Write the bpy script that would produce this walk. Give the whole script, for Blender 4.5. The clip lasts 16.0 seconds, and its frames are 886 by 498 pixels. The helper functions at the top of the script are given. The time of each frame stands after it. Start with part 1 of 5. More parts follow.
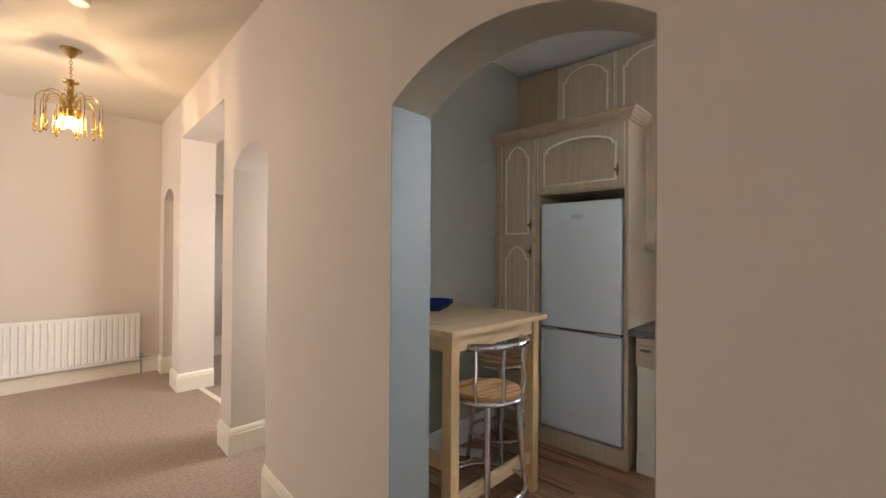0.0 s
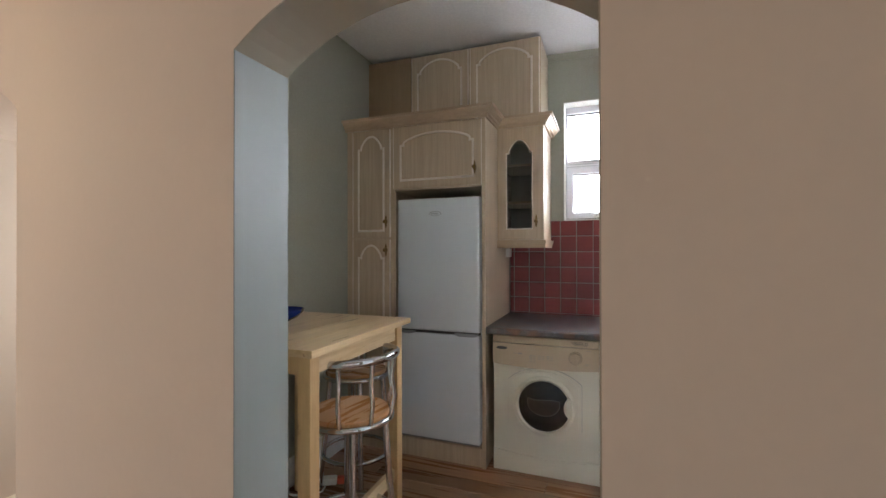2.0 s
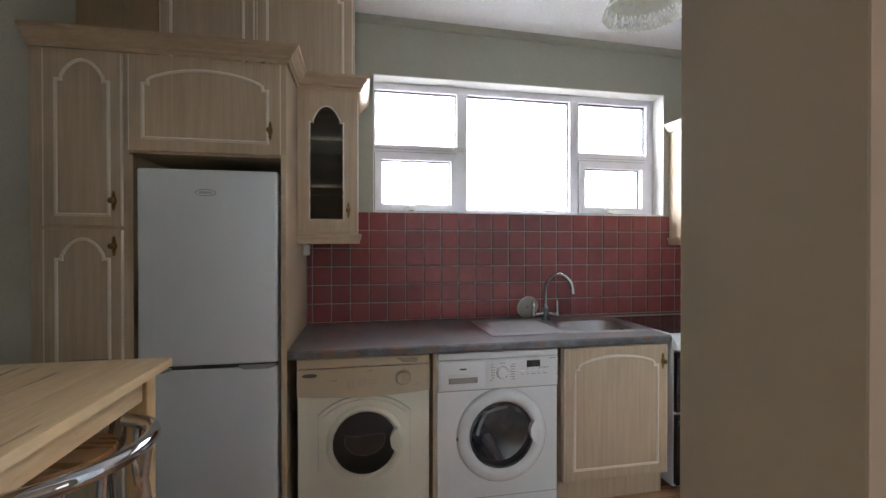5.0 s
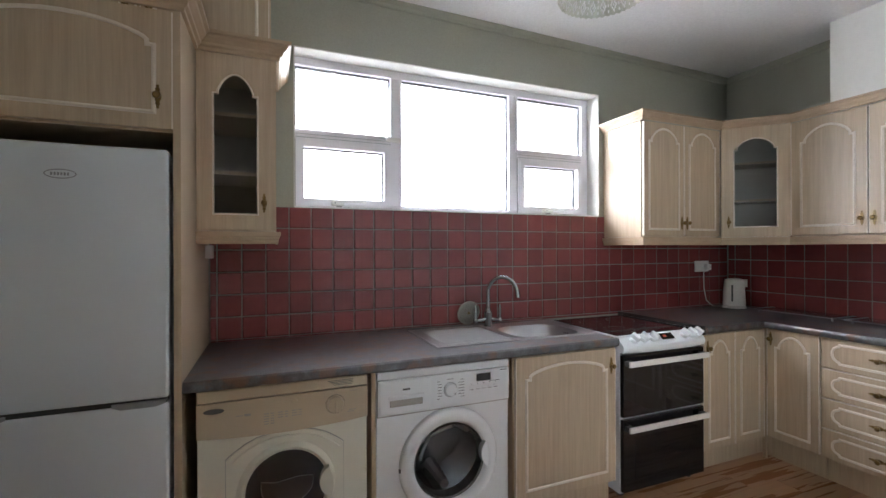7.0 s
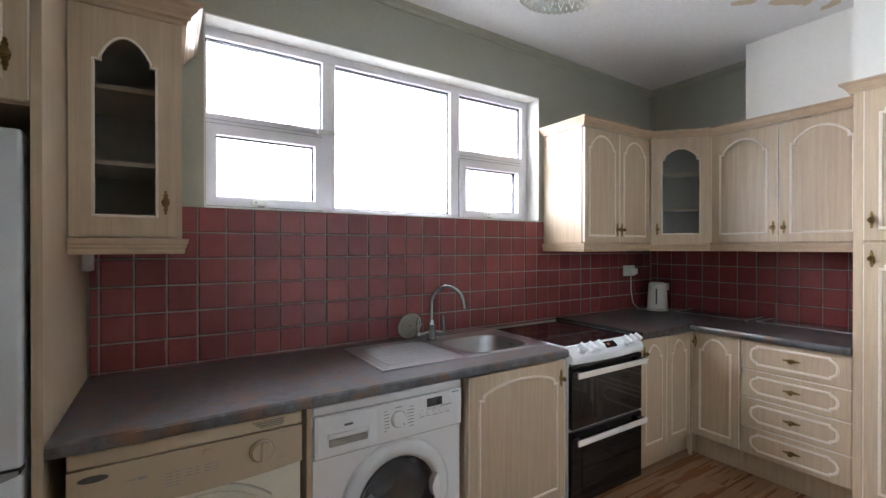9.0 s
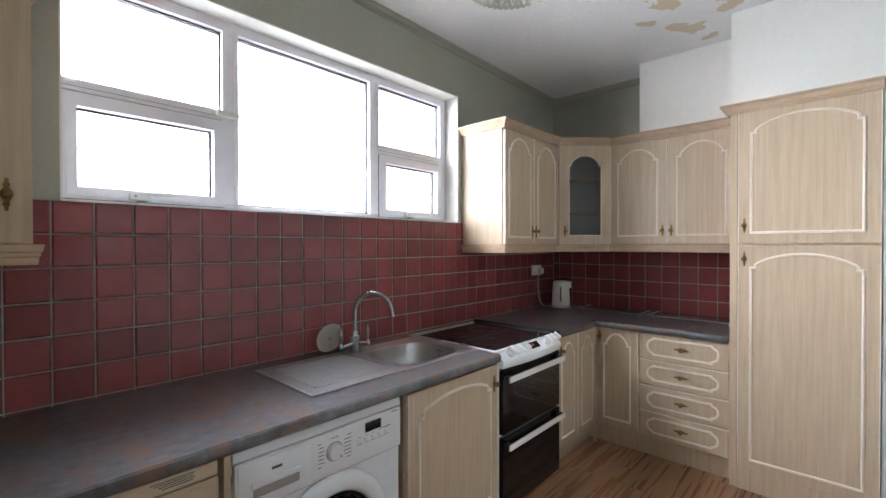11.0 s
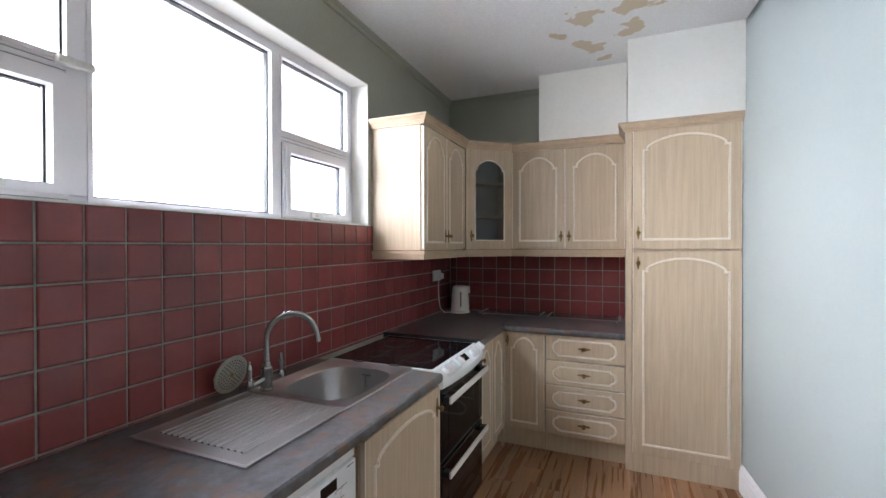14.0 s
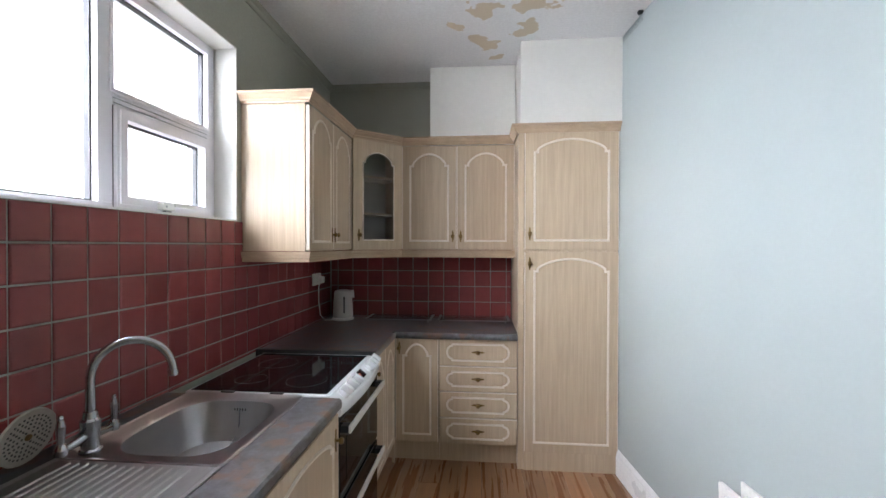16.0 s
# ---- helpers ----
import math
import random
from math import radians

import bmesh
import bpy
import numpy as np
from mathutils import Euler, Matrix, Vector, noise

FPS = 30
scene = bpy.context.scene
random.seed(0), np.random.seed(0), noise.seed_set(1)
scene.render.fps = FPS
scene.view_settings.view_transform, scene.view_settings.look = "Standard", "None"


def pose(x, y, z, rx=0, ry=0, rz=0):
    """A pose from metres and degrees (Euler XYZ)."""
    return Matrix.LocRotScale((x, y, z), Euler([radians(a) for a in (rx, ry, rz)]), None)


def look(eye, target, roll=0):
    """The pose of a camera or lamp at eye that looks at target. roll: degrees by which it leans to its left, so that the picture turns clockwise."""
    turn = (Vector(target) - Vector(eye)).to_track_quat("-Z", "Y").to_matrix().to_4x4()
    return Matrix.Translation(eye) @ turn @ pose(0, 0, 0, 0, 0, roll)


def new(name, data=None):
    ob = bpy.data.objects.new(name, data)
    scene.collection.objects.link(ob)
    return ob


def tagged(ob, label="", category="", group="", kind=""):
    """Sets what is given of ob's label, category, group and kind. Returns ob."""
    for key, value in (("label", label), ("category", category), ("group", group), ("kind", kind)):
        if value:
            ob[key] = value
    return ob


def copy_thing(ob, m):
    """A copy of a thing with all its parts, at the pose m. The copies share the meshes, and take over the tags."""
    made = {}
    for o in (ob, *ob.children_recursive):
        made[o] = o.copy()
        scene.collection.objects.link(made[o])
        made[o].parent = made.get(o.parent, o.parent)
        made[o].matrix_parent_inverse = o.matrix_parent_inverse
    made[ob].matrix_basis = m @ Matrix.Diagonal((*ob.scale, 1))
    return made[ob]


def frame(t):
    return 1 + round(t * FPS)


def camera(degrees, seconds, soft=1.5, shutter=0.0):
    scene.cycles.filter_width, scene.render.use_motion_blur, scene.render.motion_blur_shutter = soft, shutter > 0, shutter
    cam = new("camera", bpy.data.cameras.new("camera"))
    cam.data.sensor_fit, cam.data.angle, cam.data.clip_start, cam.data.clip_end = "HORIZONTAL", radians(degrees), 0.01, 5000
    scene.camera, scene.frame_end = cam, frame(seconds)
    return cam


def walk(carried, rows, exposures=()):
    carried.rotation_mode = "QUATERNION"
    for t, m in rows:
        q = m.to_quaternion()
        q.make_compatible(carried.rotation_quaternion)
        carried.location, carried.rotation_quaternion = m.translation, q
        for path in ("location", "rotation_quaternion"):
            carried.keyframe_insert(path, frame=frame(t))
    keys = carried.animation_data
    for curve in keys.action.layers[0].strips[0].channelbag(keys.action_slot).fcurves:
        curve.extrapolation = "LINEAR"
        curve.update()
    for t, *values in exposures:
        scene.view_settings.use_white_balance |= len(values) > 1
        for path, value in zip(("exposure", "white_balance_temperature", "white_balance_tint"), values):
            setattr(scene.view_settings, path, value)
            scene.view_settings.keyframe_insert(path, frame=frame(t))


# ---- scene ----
cam = camera(91.7, 16.0)
PATH = [
    (0, (-0.109, 0.174, 1.332), (1.36, 1.532, 1.349), 0.4),
    (0.5, (-0.101, 0.242, 1.342), (1.470, 1.479, 1.350), 0.3),
    (1, (-0.073, 0.306, 1.340), (1.605, 1.395, 1.351), 0.2),
    (1.5, (-0.033, 0.369, 1.334), (1.741, 1.293, 1.352), -0.0),
    (2, (0.037, 0.436, 1.337), (1.907, 1.146, 1.347), -0.1),
    (2.5, (0.108, 0.495, 1.346), (2.039, 1.016, 1.345), -0.2),
    (3, (0.197, 0.581, 1.346), (2.166, 0.934, 1.344), -0.2),
    (3.5, (0.289, 0.654, 1.342), (2.284, 0.792, 1.343), -0.2),
    (4, (0.4, 0.714, 1.346), (2.399, 0.646, 1.331), -0.2),
    (4.5, (0.493, 0.76, 1.344), (2.481, 0.54, 1.334), -0.1),
    (5, (0.57, 0.799, 1.344), (2.534, 0.426, 1.332), 0.0),
    (5.2, (0.605, 0.822, 1.337), (2.556, 0.379, 1.333), 0.1),
    (7.3, (0.921, 0.844, 1.334), (2.758, 0.054, 1.334), -0.1),
    (7.5, (0.956, 0.854, 1.334), (2.776, 0.024, 1.336), -0.0),
    (8, (1.014, 0.864, 1.345), (2.791, -0.052, 1.345), 0.0),
    (8.5, (1.075, 0.861, 1.354), (2.809, -0.135, 1.352), -0.0),
    (9, (1.12, 0.856, 1.38), (2.807, -0.218, 1.373), 0.0),
    (9.5, (1.172, 0.874, 1.382), (2.804, -0.282, 1.374), -0.0),
    (10, (1.233, 0.895, 1.385), (2.773, -0.381, 1.378), -0.1),
    (10.2, (1.262, 0.902, 1.39), (2.759, -0.425, 1.381), -0.1),
    (12.3, (1.571, 0.95, 1.421), (2.753, -0.663, 1.404), -0.1),
    (12.5, (1.61, 0.959, 1.424), (2.759, -0.678, 1.41), -0.1),
    (13, (1.695, 0.962, 1.441), (2.739, -0.743, 1.422), -0.2),
    (13.5, (1.767, 0.947, 1.436), (2.702, -0.821, 1.419), -0.2),
    (14, (1.851, 0.925, 1.436), (2.628, -0.918, 1.421), -0.1),
    (14.5, (1.927, 0.911, 1.437), (2.505, -1.003, 1.426), -0.1),
    (15, (2.001, 0.884, 1.434), (2.339, -1.088, 1.423), -0.1),
    (15.5, (2.046, 0.825, 1.433), (2.235, -1.165, 1.424), 0.1),
    (16, (2.075, 0.728, 1.439), (2.254, -1.264, 1.423), 0.1),
]
walk(cam, [(t, look(eye, target, roll)) for t, eye, target, roll in PATH], [(0, 0.42), (2.5, 0.36), (3.5, 0.28), (4.5, 0.14), (5, 0.08), (7.5, 0.06), (9, 0.02), (10, 0.06), (12.5, 0.0), (16, -0.06)])

# ---- world, sun and large lights ----
KITCHEN_C = 2.716


def ceiling_z(y):
    """The kitchen ceiling, which rises slightly towards the larder."""
    return KITCHEN_C + (y + 2.65) * 0.0170


world = bpy.data.worlds.new("sky")
scene.world = world
world.use_nodes = True
_wn = world.node_tree
_sky = _wn.nodes.new("ShaderNodeTexSky")
_sky.sky_type = "NISHITA"
_sky.sun_disc = False
_sky.sun_elevation, _sky.sun_rotation = radians(38), radians(262)
_wn.nodes["Background"].inputs[1].default_value = 0.10
_wn.links.new(_sky.outputs[0], _wn.nodes["Background"].inputs[0])


def lamp(name, kind, m, energy, colour, **more):
    d = bpy.data.lights.new(name, kind)
    d.energy, d.color = energy, colour
    for key, value in more.items():
        if key == "size":
            d.shape, d.size, d.size_y = "RECTANGLE", value[0], value[1]
        if key == "angle":
            d.angle = value
        if key == "spread":
            d.spread = value
        if key == "soft":
            d.shadow_soft_size = value
    ob = new(name, d)
    ob.matrix_world = m
    return ob


SUN_DIR = Vector((0.80, 0.10, -0.560))
lamp("sun", "SUN", look((0, 0, 6), Vector((0, 0, 6)) + SUN_DIR), 3.0, (1.0, 0.93, 0.82), angle=radians(0.6))
lamp("window_daylight", "AREA", look((3.98, 0.10, 2.60), (1.33, -1.0, 1.25)), 335, (0.835, 0.885, 1.0), size=(2.6, 2.2), spread=radians(130))
lamp("dining_window_daylight", "AREA", look((-2.75, 4.75, 1.5), (2.0, 5.5, 1.0)), 44, (0.98, 0.965, 0.97), size=(1.4, 1.3))
lamp("dining_window_daylight", "AREA", look((-1.35, -2.15, 1.5), (-0.9, 4.0, 1.0)), 11, (1.0, 0.97, 0.90), size=(1.7, 1.3))

# area lamp added in the hall to brighten the pillar; its window is unseen
lamp("hall_daylight_fill", "AREA", look((2.28, 2.85, 1.55), (1.30, 4.75, 0.9)), 32, (1.0, 0.97, 0.95), size=(0.7, 1.0))

# ---- materials ----


def shade(name, c1, c2=None, scale=8.0, rough=0.5, metal=0.0, stretch=(1, 1, 1), bump=0.0, fine=60.0, mix=0.5, spec=0.5,
          wear=None, rnd=0.0, coat=0.0, detail=6.0, rough_var=0.12,
          relief=0.002, grain=0.22, soft_wear=0.1):
    """Two-scale procedural surface: broad variation between two colours, fine grain in colour, gloss and relief."""
    m = bpy.data.materials.new(name)
    m.use_nodes = True
    nt, b = m.node_tree, m.node_tree.nodes["Principled BSDF"]
    b.inputs["Metallic"].default_value, b.inputs["Specular IOR Level"].default_value = metal, spec
    b.inputs["Coat Weight"].default_value, b.inputs["Coat Roughness"].default_value = coat, 0.16
    c2 = c2 or tuple(v * 0.86 for v in c1)
    tc = nt.nodes.new("ShaderNodeTexCoord")
    mp = nt.nodes.new("ShaderNodeMapping")
    mp.inputs["Scale"].default_value = stretch
    nt.links.new(tc.outputs["Object"], mp.inputs["Vector"])
    vec = mp.outputs[0]
    if rnd:
        oi = nt.nodes.new("ShaderNodeObjectInfo")
        ad = nt.nodes.new("ShaderNodeVectorMath")
        ad.operation = "MULTIPLY_ADD"
        ad.inputs[1].default_value = (37.0, 53.0, 71.0)
        nt.links.new(oi.outputs["Random"], ad.inputs[0])
        nt.links.new(mp.outputs[0], ad.inputs[2])
        vec = ad.outputs[0]
    n1 = nt.nodes.new("ShaderNodeTexNoise")
    n1.inputs["Scale"].default_value, n1.inputs["Detail"].default_value = scale, detail
    n2 = nt.nodes.new("ShaderNodeTexNoise")
    n2.inputs["Scale"].default_value, n2.inputs["Detail"].default_value = fine, 4.0
    nt.links.new(vec, n1.inputs["Vector"])
    nt.links.new(vec, n2.inputs["Vector"])
    ramp = nt.nodes.new("ShaderNodeValToRGB")
    ramp.color_ramp.elements[0].position, ramp.color_ramp.elements[1].position = 0.5 - mix * 0.5, 0.5 + mix * 0.5
    ramp.color_ramp.elements[0].color, ramp.color_ramp.elements[1].color = (*c2, 1), (*c1, 1)
    nt.links.new(n1.outputs["Fac"], ramp.inputs[0])
    gm = nt.nodes.new("ShaderNodeMix")
    gm.data_type, gm.blend_type = "RGBA", "MULTIPLY"
    gm.inputs[0].default_value = grain
    nt.links.new(ramp.outputs[0], gm.inputs[6])
    nt.links.new(n2.outputs["Fac"], gm.inputs[7])
    colour = gm.outputs[2]
    gain = nt.nodes.new("ShaderNodeHueSaturation")
    gain.inputs["Value"].default_value = 1 / (1 - 0.5 * grain)
    nt.links.new(colour, gain.inputs["Color"])
    colour = gain.outputs[0]
    if rnd:
        vr = nt.nodes.new("ShaderNodeMapRange")
        vr.inputs[3].default_value, vr.inputs[4].default_value = (1 - rnd) / (1 - 0.5 * grain), (1 + rnd) / (1 - 0.5 * grain)
        nt.links.new(oi.outputs["Random"], vr.inputs[0])
        nt.links.new(vr.outputs[0], gain.inputs["Value"])
    if wear:
        wn = nt.nodes.new("ShaderNodeTexNoise")
        wn.inputs["Scale"].default_value, wn.inputs["Detail"].default_value = wear[1], 8.0
        nt.links.new(vec, wn.inputs["Vector"])
        wr = nt.nodes.new("ShaderNodeMapRange")
        wr.inputs[1].default_value, wr.inputs[2].default_value = wear[2], wear[2] + soft_wear
        nt.links.new(wn.outputs["Fac"], wr.inputs[0])
        wm = nt.nodes.new("ShaderNodeMix")
        wm.data_type = "RGBA"
        nt.links.new(wr.outputs[0], wm.inputs[0])
        nt.links.new(colour, wm.inputs[6])
        wm.inputs[7].default_value = (*wear[0], 1)
        colour = wm.outputs[2]
    nt.links.new(colour, b.inputs["Base Color"])
    rr = nt.nodes.new("ShaderNodeMapRange")
    rr.inputs[3].default_value, rr.inputs[4].default_value = max(0.02, rough - rough_var), min(1.0, rough + rough_var)
    nt.links.new(n1.outputs["Fac"], rr.inputs[0])
    nt.links.new(rr.outputs[0], b.inputs["Roughness"])
    if bump:
        bp = nt.nodes.new("ShaderNodeBump")
        bp.inputs["Strength"].default_value, bp.inputs["Distance"].default_value = bump, relief
        nt.links.new(n2.outputs["Fac"], bp.inputs["Height"])
        nt.links.new(bp.outputs[0], b.inputs["Normal"])
    return m


def glow(name, colour, strength):
    m = bpy.data.materials.new(name)
    m.use_nodes = True
    b = m.node_tree.nodes["Principled BSDF"]
    b.inputs["Base Color"].default_value = (*colour, 1)
    b.inputs["Emission Color"].default_value = (*colour, 1)
    b.inputs["Emission Strength"].default_value = strength
    return m


def clear(name, colour=(1, 1, 1), rough=0.0, ior=1.45):
    m = bpy.data.materials.new(name)
    m.use_nodes = True
    b = m.node_tree.nodes["Principled BSDF"]
    b.inputs["Base Color"].default_value = (*colour, 1)
    b.inputs["Roughness"].default_value, b.inputs["IOR"].default_value = rough, ior
    b.inputs["Transmission Weight"].default_value = 1.0
    return m


M = {}
M["beige"] = shade("beige_wall_paint", (0.655, 0.572, 0.495), (0.625, 0.543, 0.466), 1.4, 0.72, fine=45, mix=0.6, detail=3.0, grain=0.04, rough_var=0.06)
M["sage"] = shade("sage_green_wall_paint", (0.365, 0.365, 0.300), (0.330, 0.330, 0.270), 1.8, 0.6, fine=120, bump=0.05)
M["pale_blue"] = shade("pale_blue_wall_paint", (0.372, 0.408, 0.396), (0.338, 0.375, 0.368), 1.4, 0.38, fine=60, detail=3.0, grain=0.06, rough_var=0.06)
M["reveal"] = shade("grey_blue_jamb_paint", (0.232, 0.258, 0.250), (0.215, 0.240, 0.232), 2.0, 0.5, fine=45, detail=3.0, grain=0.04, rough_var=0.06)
M["white_plaster"] = shade("white_plaster", (0.76, 0.74, 0.695), (0.70, 0.685, 0.64), 2.0, 0.8, fine=40, bump=0.05, detail=4.0, grain=0.08)
M["cream_gloss"] = shade("cream_gloss_paint", (0.80, 0.735, 0.61), (0.76, 0.69, 0.565), 4.0, 0.35, fine=60, bump=0.05)
M["white_gloss"] = shade("white_gloss_paint", (0.82, 0.82, 0.82), (0.76, 0.77, 0.78), 4.0, 0.3, fine=60, bump=0.04)
M["carpet"] = shade("beige_carpet", (0.47, 0.375, 0.315), (0.30, 0.232, 0.192), 45.0, 0.95, fine=120, bump=1.0, spec=0.1, relief=0.012, grain=0.75, mix=0.5, detail=8.0)
M["cab"] = shade("pale_oak_cabinet_foil", (0.545, 0.425, 0.300), (0.430, 0.325, 0.222), 3.6, 0.36, stretch=(13, 13, 0.5), fine=14, bump=0.08, mix=0.5, detail=5.0, grain=0.25)
M["trimwood"] = shade("pinkish_oak_trim", (0.51, 0.375, 0.255), (0.41, 0.295, 0.195), 8.0, 0.42, stretch=(1.2, 1.2, 4), fine=22, bump=0.1, mix=0.6)
M["bead"] = shade("limewashed_moulding", (0.79, 0.71, 0.62), (0.71, 0.63, 0.54), 16.0, 0.45, fine=90, bump=0.1)
M["brass"] = shade("aged_brass", (0.30, 0.20, 0.08), (0.12, 0.075, 0.03), 60.0, 0.35, metal=1.0, fine=200)
M["bright_brass"] = shade("polished_brass", (0.62, 0.44, 0.18), (0.45, 0.30, 0.11), 30.0, 0.25, metal=1.0)
M["tile"] = shade("terracotta_glazed_tile", (0.222, 0.054, 0.053), (0.178, 0.041, 0.042), 9.0, 0.24, fine=34, rnd=0.14, mix=0.7, detail=5.0, grain=0.16, rough_var=0.06, spec=0.42, bump=0.30, relief=0.0014)
M["grout"] = shade("grey_grout", (0.275, 0.252, 0.236), (0.215, 0.195, 0.182), 40.0, 0.85, fine=200, bump=0.4)
M["worktop"] = shade("slate_effect_laminate", (0.108, 0.114, 0.126), (0.042, 0.038, 0.035), 24.0, 0.34, fine=100, mix=0.36, stretch=(1.2, 1, 1), detail=14.0, grain=0.6, rough_var=0.08, spec=0.8, coat=0.3, bump=0.2, relief=0.001,
                     wear=((0.128, 0.068, 0.040), 13.0, 0.52), soft_wear=0.12)
M["laminate"] = shade("oak_laminate_floor", (0.315, 0.160, 0.082), (0.212, 0.104, 0.052), 2.6, 0.28, stretch=(13, 0.55, 1), fine=14, rnd=0.22, mix=0.55, detail=4.5, grain=0.35, rough_var=0.05)
M["underlay"] = shade("brown_underlay", (0.035, 0.02, 0.012), None, 6.0, 0.8)
# beige wall paint darkened: the arch's shade is put into the colour
M["arch_shade"] = shade("shaded_beige_arch_paint", (0.345, 0.315, 0.250), (0.32, 0.29, 0.23), 2.0, 0.6, fine=45, detail=3.0, grain=0.04)
M["strainer"] = shade("dull_cream_plastic", (0.44, 0.41, 0.35), (0.36, 0.33, 0.28), 20.0, 0.45)
M["raw_panel"] = shade("raw_brown_panel", (0.36, 0.255, 0.155), (0.31, 0.215, 0.125), 4.0, 0.55, stretch=(8, 8, 0.6), fine=14, mix=0.7)
M["pine"] = shade("pale_pine", (0.66, 0.49, 0.29), (0.48, 0.32, 0.165), 4.0, 0.34, stretch=(0.8, 9, 9), fine=12, mix=0.5, detail=6.0, rnd=0.10,
                  wear=((0.20, 0.10, 0.045), 5.5, 0.655), soft_wear=0.06)
M["pine_up"] = shade("pale_pine_upright", (0.60, 0.41, 0.21), (0.50, 0.32, 0.15), 6.0, 0.42, stretch=(8, 8, 0.7), fine=20, bump=0.1, mix=0.6)
M["seatwood"] = shade("varnished_beech", (0.47, 0.24, 0.10), (0.43, 0.215, 0.086), 3.0, 0.28, stretch=(0.8, 8, 4), fine=14, mix=0.8, detail=3.0, grain=0.12)
M["chrome"] = shade("chrome", (0.58, 0.60, 0.65), (0.52, 0.54, 0.58), 20.0, 0.07, metal=1.0, rough_var=0.03, grain=0.05)
M["brushed"] = shade("brushed_stainless", (0.52, 0.515, 0.525), (0.44, 0.435, 0.445), 5.0, 0.29, metal=1.0, stretch=(5, 1, 1), fine=40, mix=0.9, rough_var=0.02, grain=0.05)
M["satin"] = shade("worn_satin_chrome", (0.55, 0.56, 0.58), (0.42, 0.43, 0.45), 18.0, 0.20, metal=1.0, rough_var=0.06, grain=0.15)
M["ribbed"] = shade("worn_ribbed_stainless", (0.44, 0.432, 0.435), (0.36, 0.353, 0.355), 6.0, 0.36, metal=1.0, stretch=(5, 1, 1), fine=40, mix=0.8, rough_var=0.04, grain=0.15)
M["fridge"] = shade("white_fridge_enamel", (0.66, 0.70, 0.73), (0.65, 0.69, 0.72), 1.0, 0.30, fine=220, bump=0.02, grain=0.03, rough_var=0.03)
M["wm"] = shade("white_appliance_enamel", (0.78, 0.80, 0.82), (0.77, 0.79, 0.81), 1.0, 0.25, grain=0.03, rough_var=0.03)
M["dryer"] = shade("cream_appliance_enamel", (0.73, 0.70, 0.59), (0.72, 0.69, 0.58), 1.0, 0.28, grain=0.03, rough_var=0.03)
M["dryer_panel"] = shade("tan_plastic_panel", (0.52, 0.42, 0.295), (0.51, 0.41, 0.285), 1.0, 0.35, grain=0.04, rough_var=0.03)
M["grey_plastic"] = shade("grey_plastic", (0.30, 0.31, 0.32), (0.26, 0.27, 0.28), 8.0, 0.45)
M["ink"] = shade("dark_print", (0.10, 0.10, 0.10), (0.07, 0.07, 0.07), 20.0, 0.5)
M["pale_ink"] = shade("grey_print", (0.36, 0.34, 0.31), (0.32, 0.30, 0.28), 20.0, 0.5)
M["black_glass"] = shade("black_glass", (0.012, 0.010, 0.011), (0.010, 0.009, 0.010), 4.0, 0.05, rough_var=0.01)
M["black"] = shade("black_plastic", (0.02, 0.02, 0.02), (0.014, 0.014, 0.014), 14.0, 0.4)
M["rubber"] = shade("dark_rubber", (0.04, 0.04, 0.042), (0.03, 0.03, 0.03), 20.0, 0.6)
M["drum"] = shade("drum_steel", (0.85, 0.85, 0.85), (0.70, 0.70, 0.70), 10.0, 0.22, metal=0.6, fine=30)
M["upvc"] = shade("white_upvc", (0.84, 0.82, 0.86), (0.83, 0.81, 0.85), 1.0, 0.3, grain=0.03, rough_var=0.03)
M["gasket"] = shade("black_gasket", (0.025, 0.025, 0.03), (0.02, 0.02, 0.02), 20.0, 0.6)
M["white_plastic"] = shade("white_plastic", (0.76, 0.75, 0.72), (0.72, 0.71, 0.68), 6.0, 0.35)
M["blue"] = shade("cobalt_blue_glaze", (0.012, 0.03, 0.20), (0.009, 0.02, 0.13), 10.0, 0.12, rough_var=0.05)
M["radiator"] = shade("white_radiator_enamel", (0.82, 0.80, 0.76), (0.79, 0.77, 0.73), 3.0, 0.4)
M["bulb"] = glow("lit_bulb", (1.0, 0.74, 0.40), 14.0)
M["amber"] = clear("amber_glass", (1.0, 0.78, 0.34), 0.06)
M["pane"] = clear("clear_glass", (0.96, 0.98, 0.98), 0.0, 1.1)
M["door_glass"] = clear("grey_door_glass", (0.80, 0.82, 0.83), 0.02, 1.2)
M["porthole"] = clear("porthole_glass", (0.97, 0.98, 0.99), 0.0, 1.18)
# bluish glass tint and the dryer drum's unlit dark, both put into the colour
M["unlit_drum"] = shade("dark_blue_unlit_drum", (0.020, 0.024, 0.030), (0.014, 0.017, 0.022), 6.0, 0.12, rough_var=0.03)
M["dark_grille"] = shade("dark_brown_filter_grille", (0.060, 0.048, 0.042), (0.042, 0.034, 0.030), 30.0, 0.4)
M["shade_glass"] = shade("frosted_shade_glass", (0.66, 0.66, 0.58), (0.58, 0.58, 0.50), 40.0, 0.3, fine=160, bump=0.4)
M["red_plastic"] = shade("red_plastic", (0.55, 0.08, 0.03), (0.45, 0.06, 0.03), 12.0, 0.4)
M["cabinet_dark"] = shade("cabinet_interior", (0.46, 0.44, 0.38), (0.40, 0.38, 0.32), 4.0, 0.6)


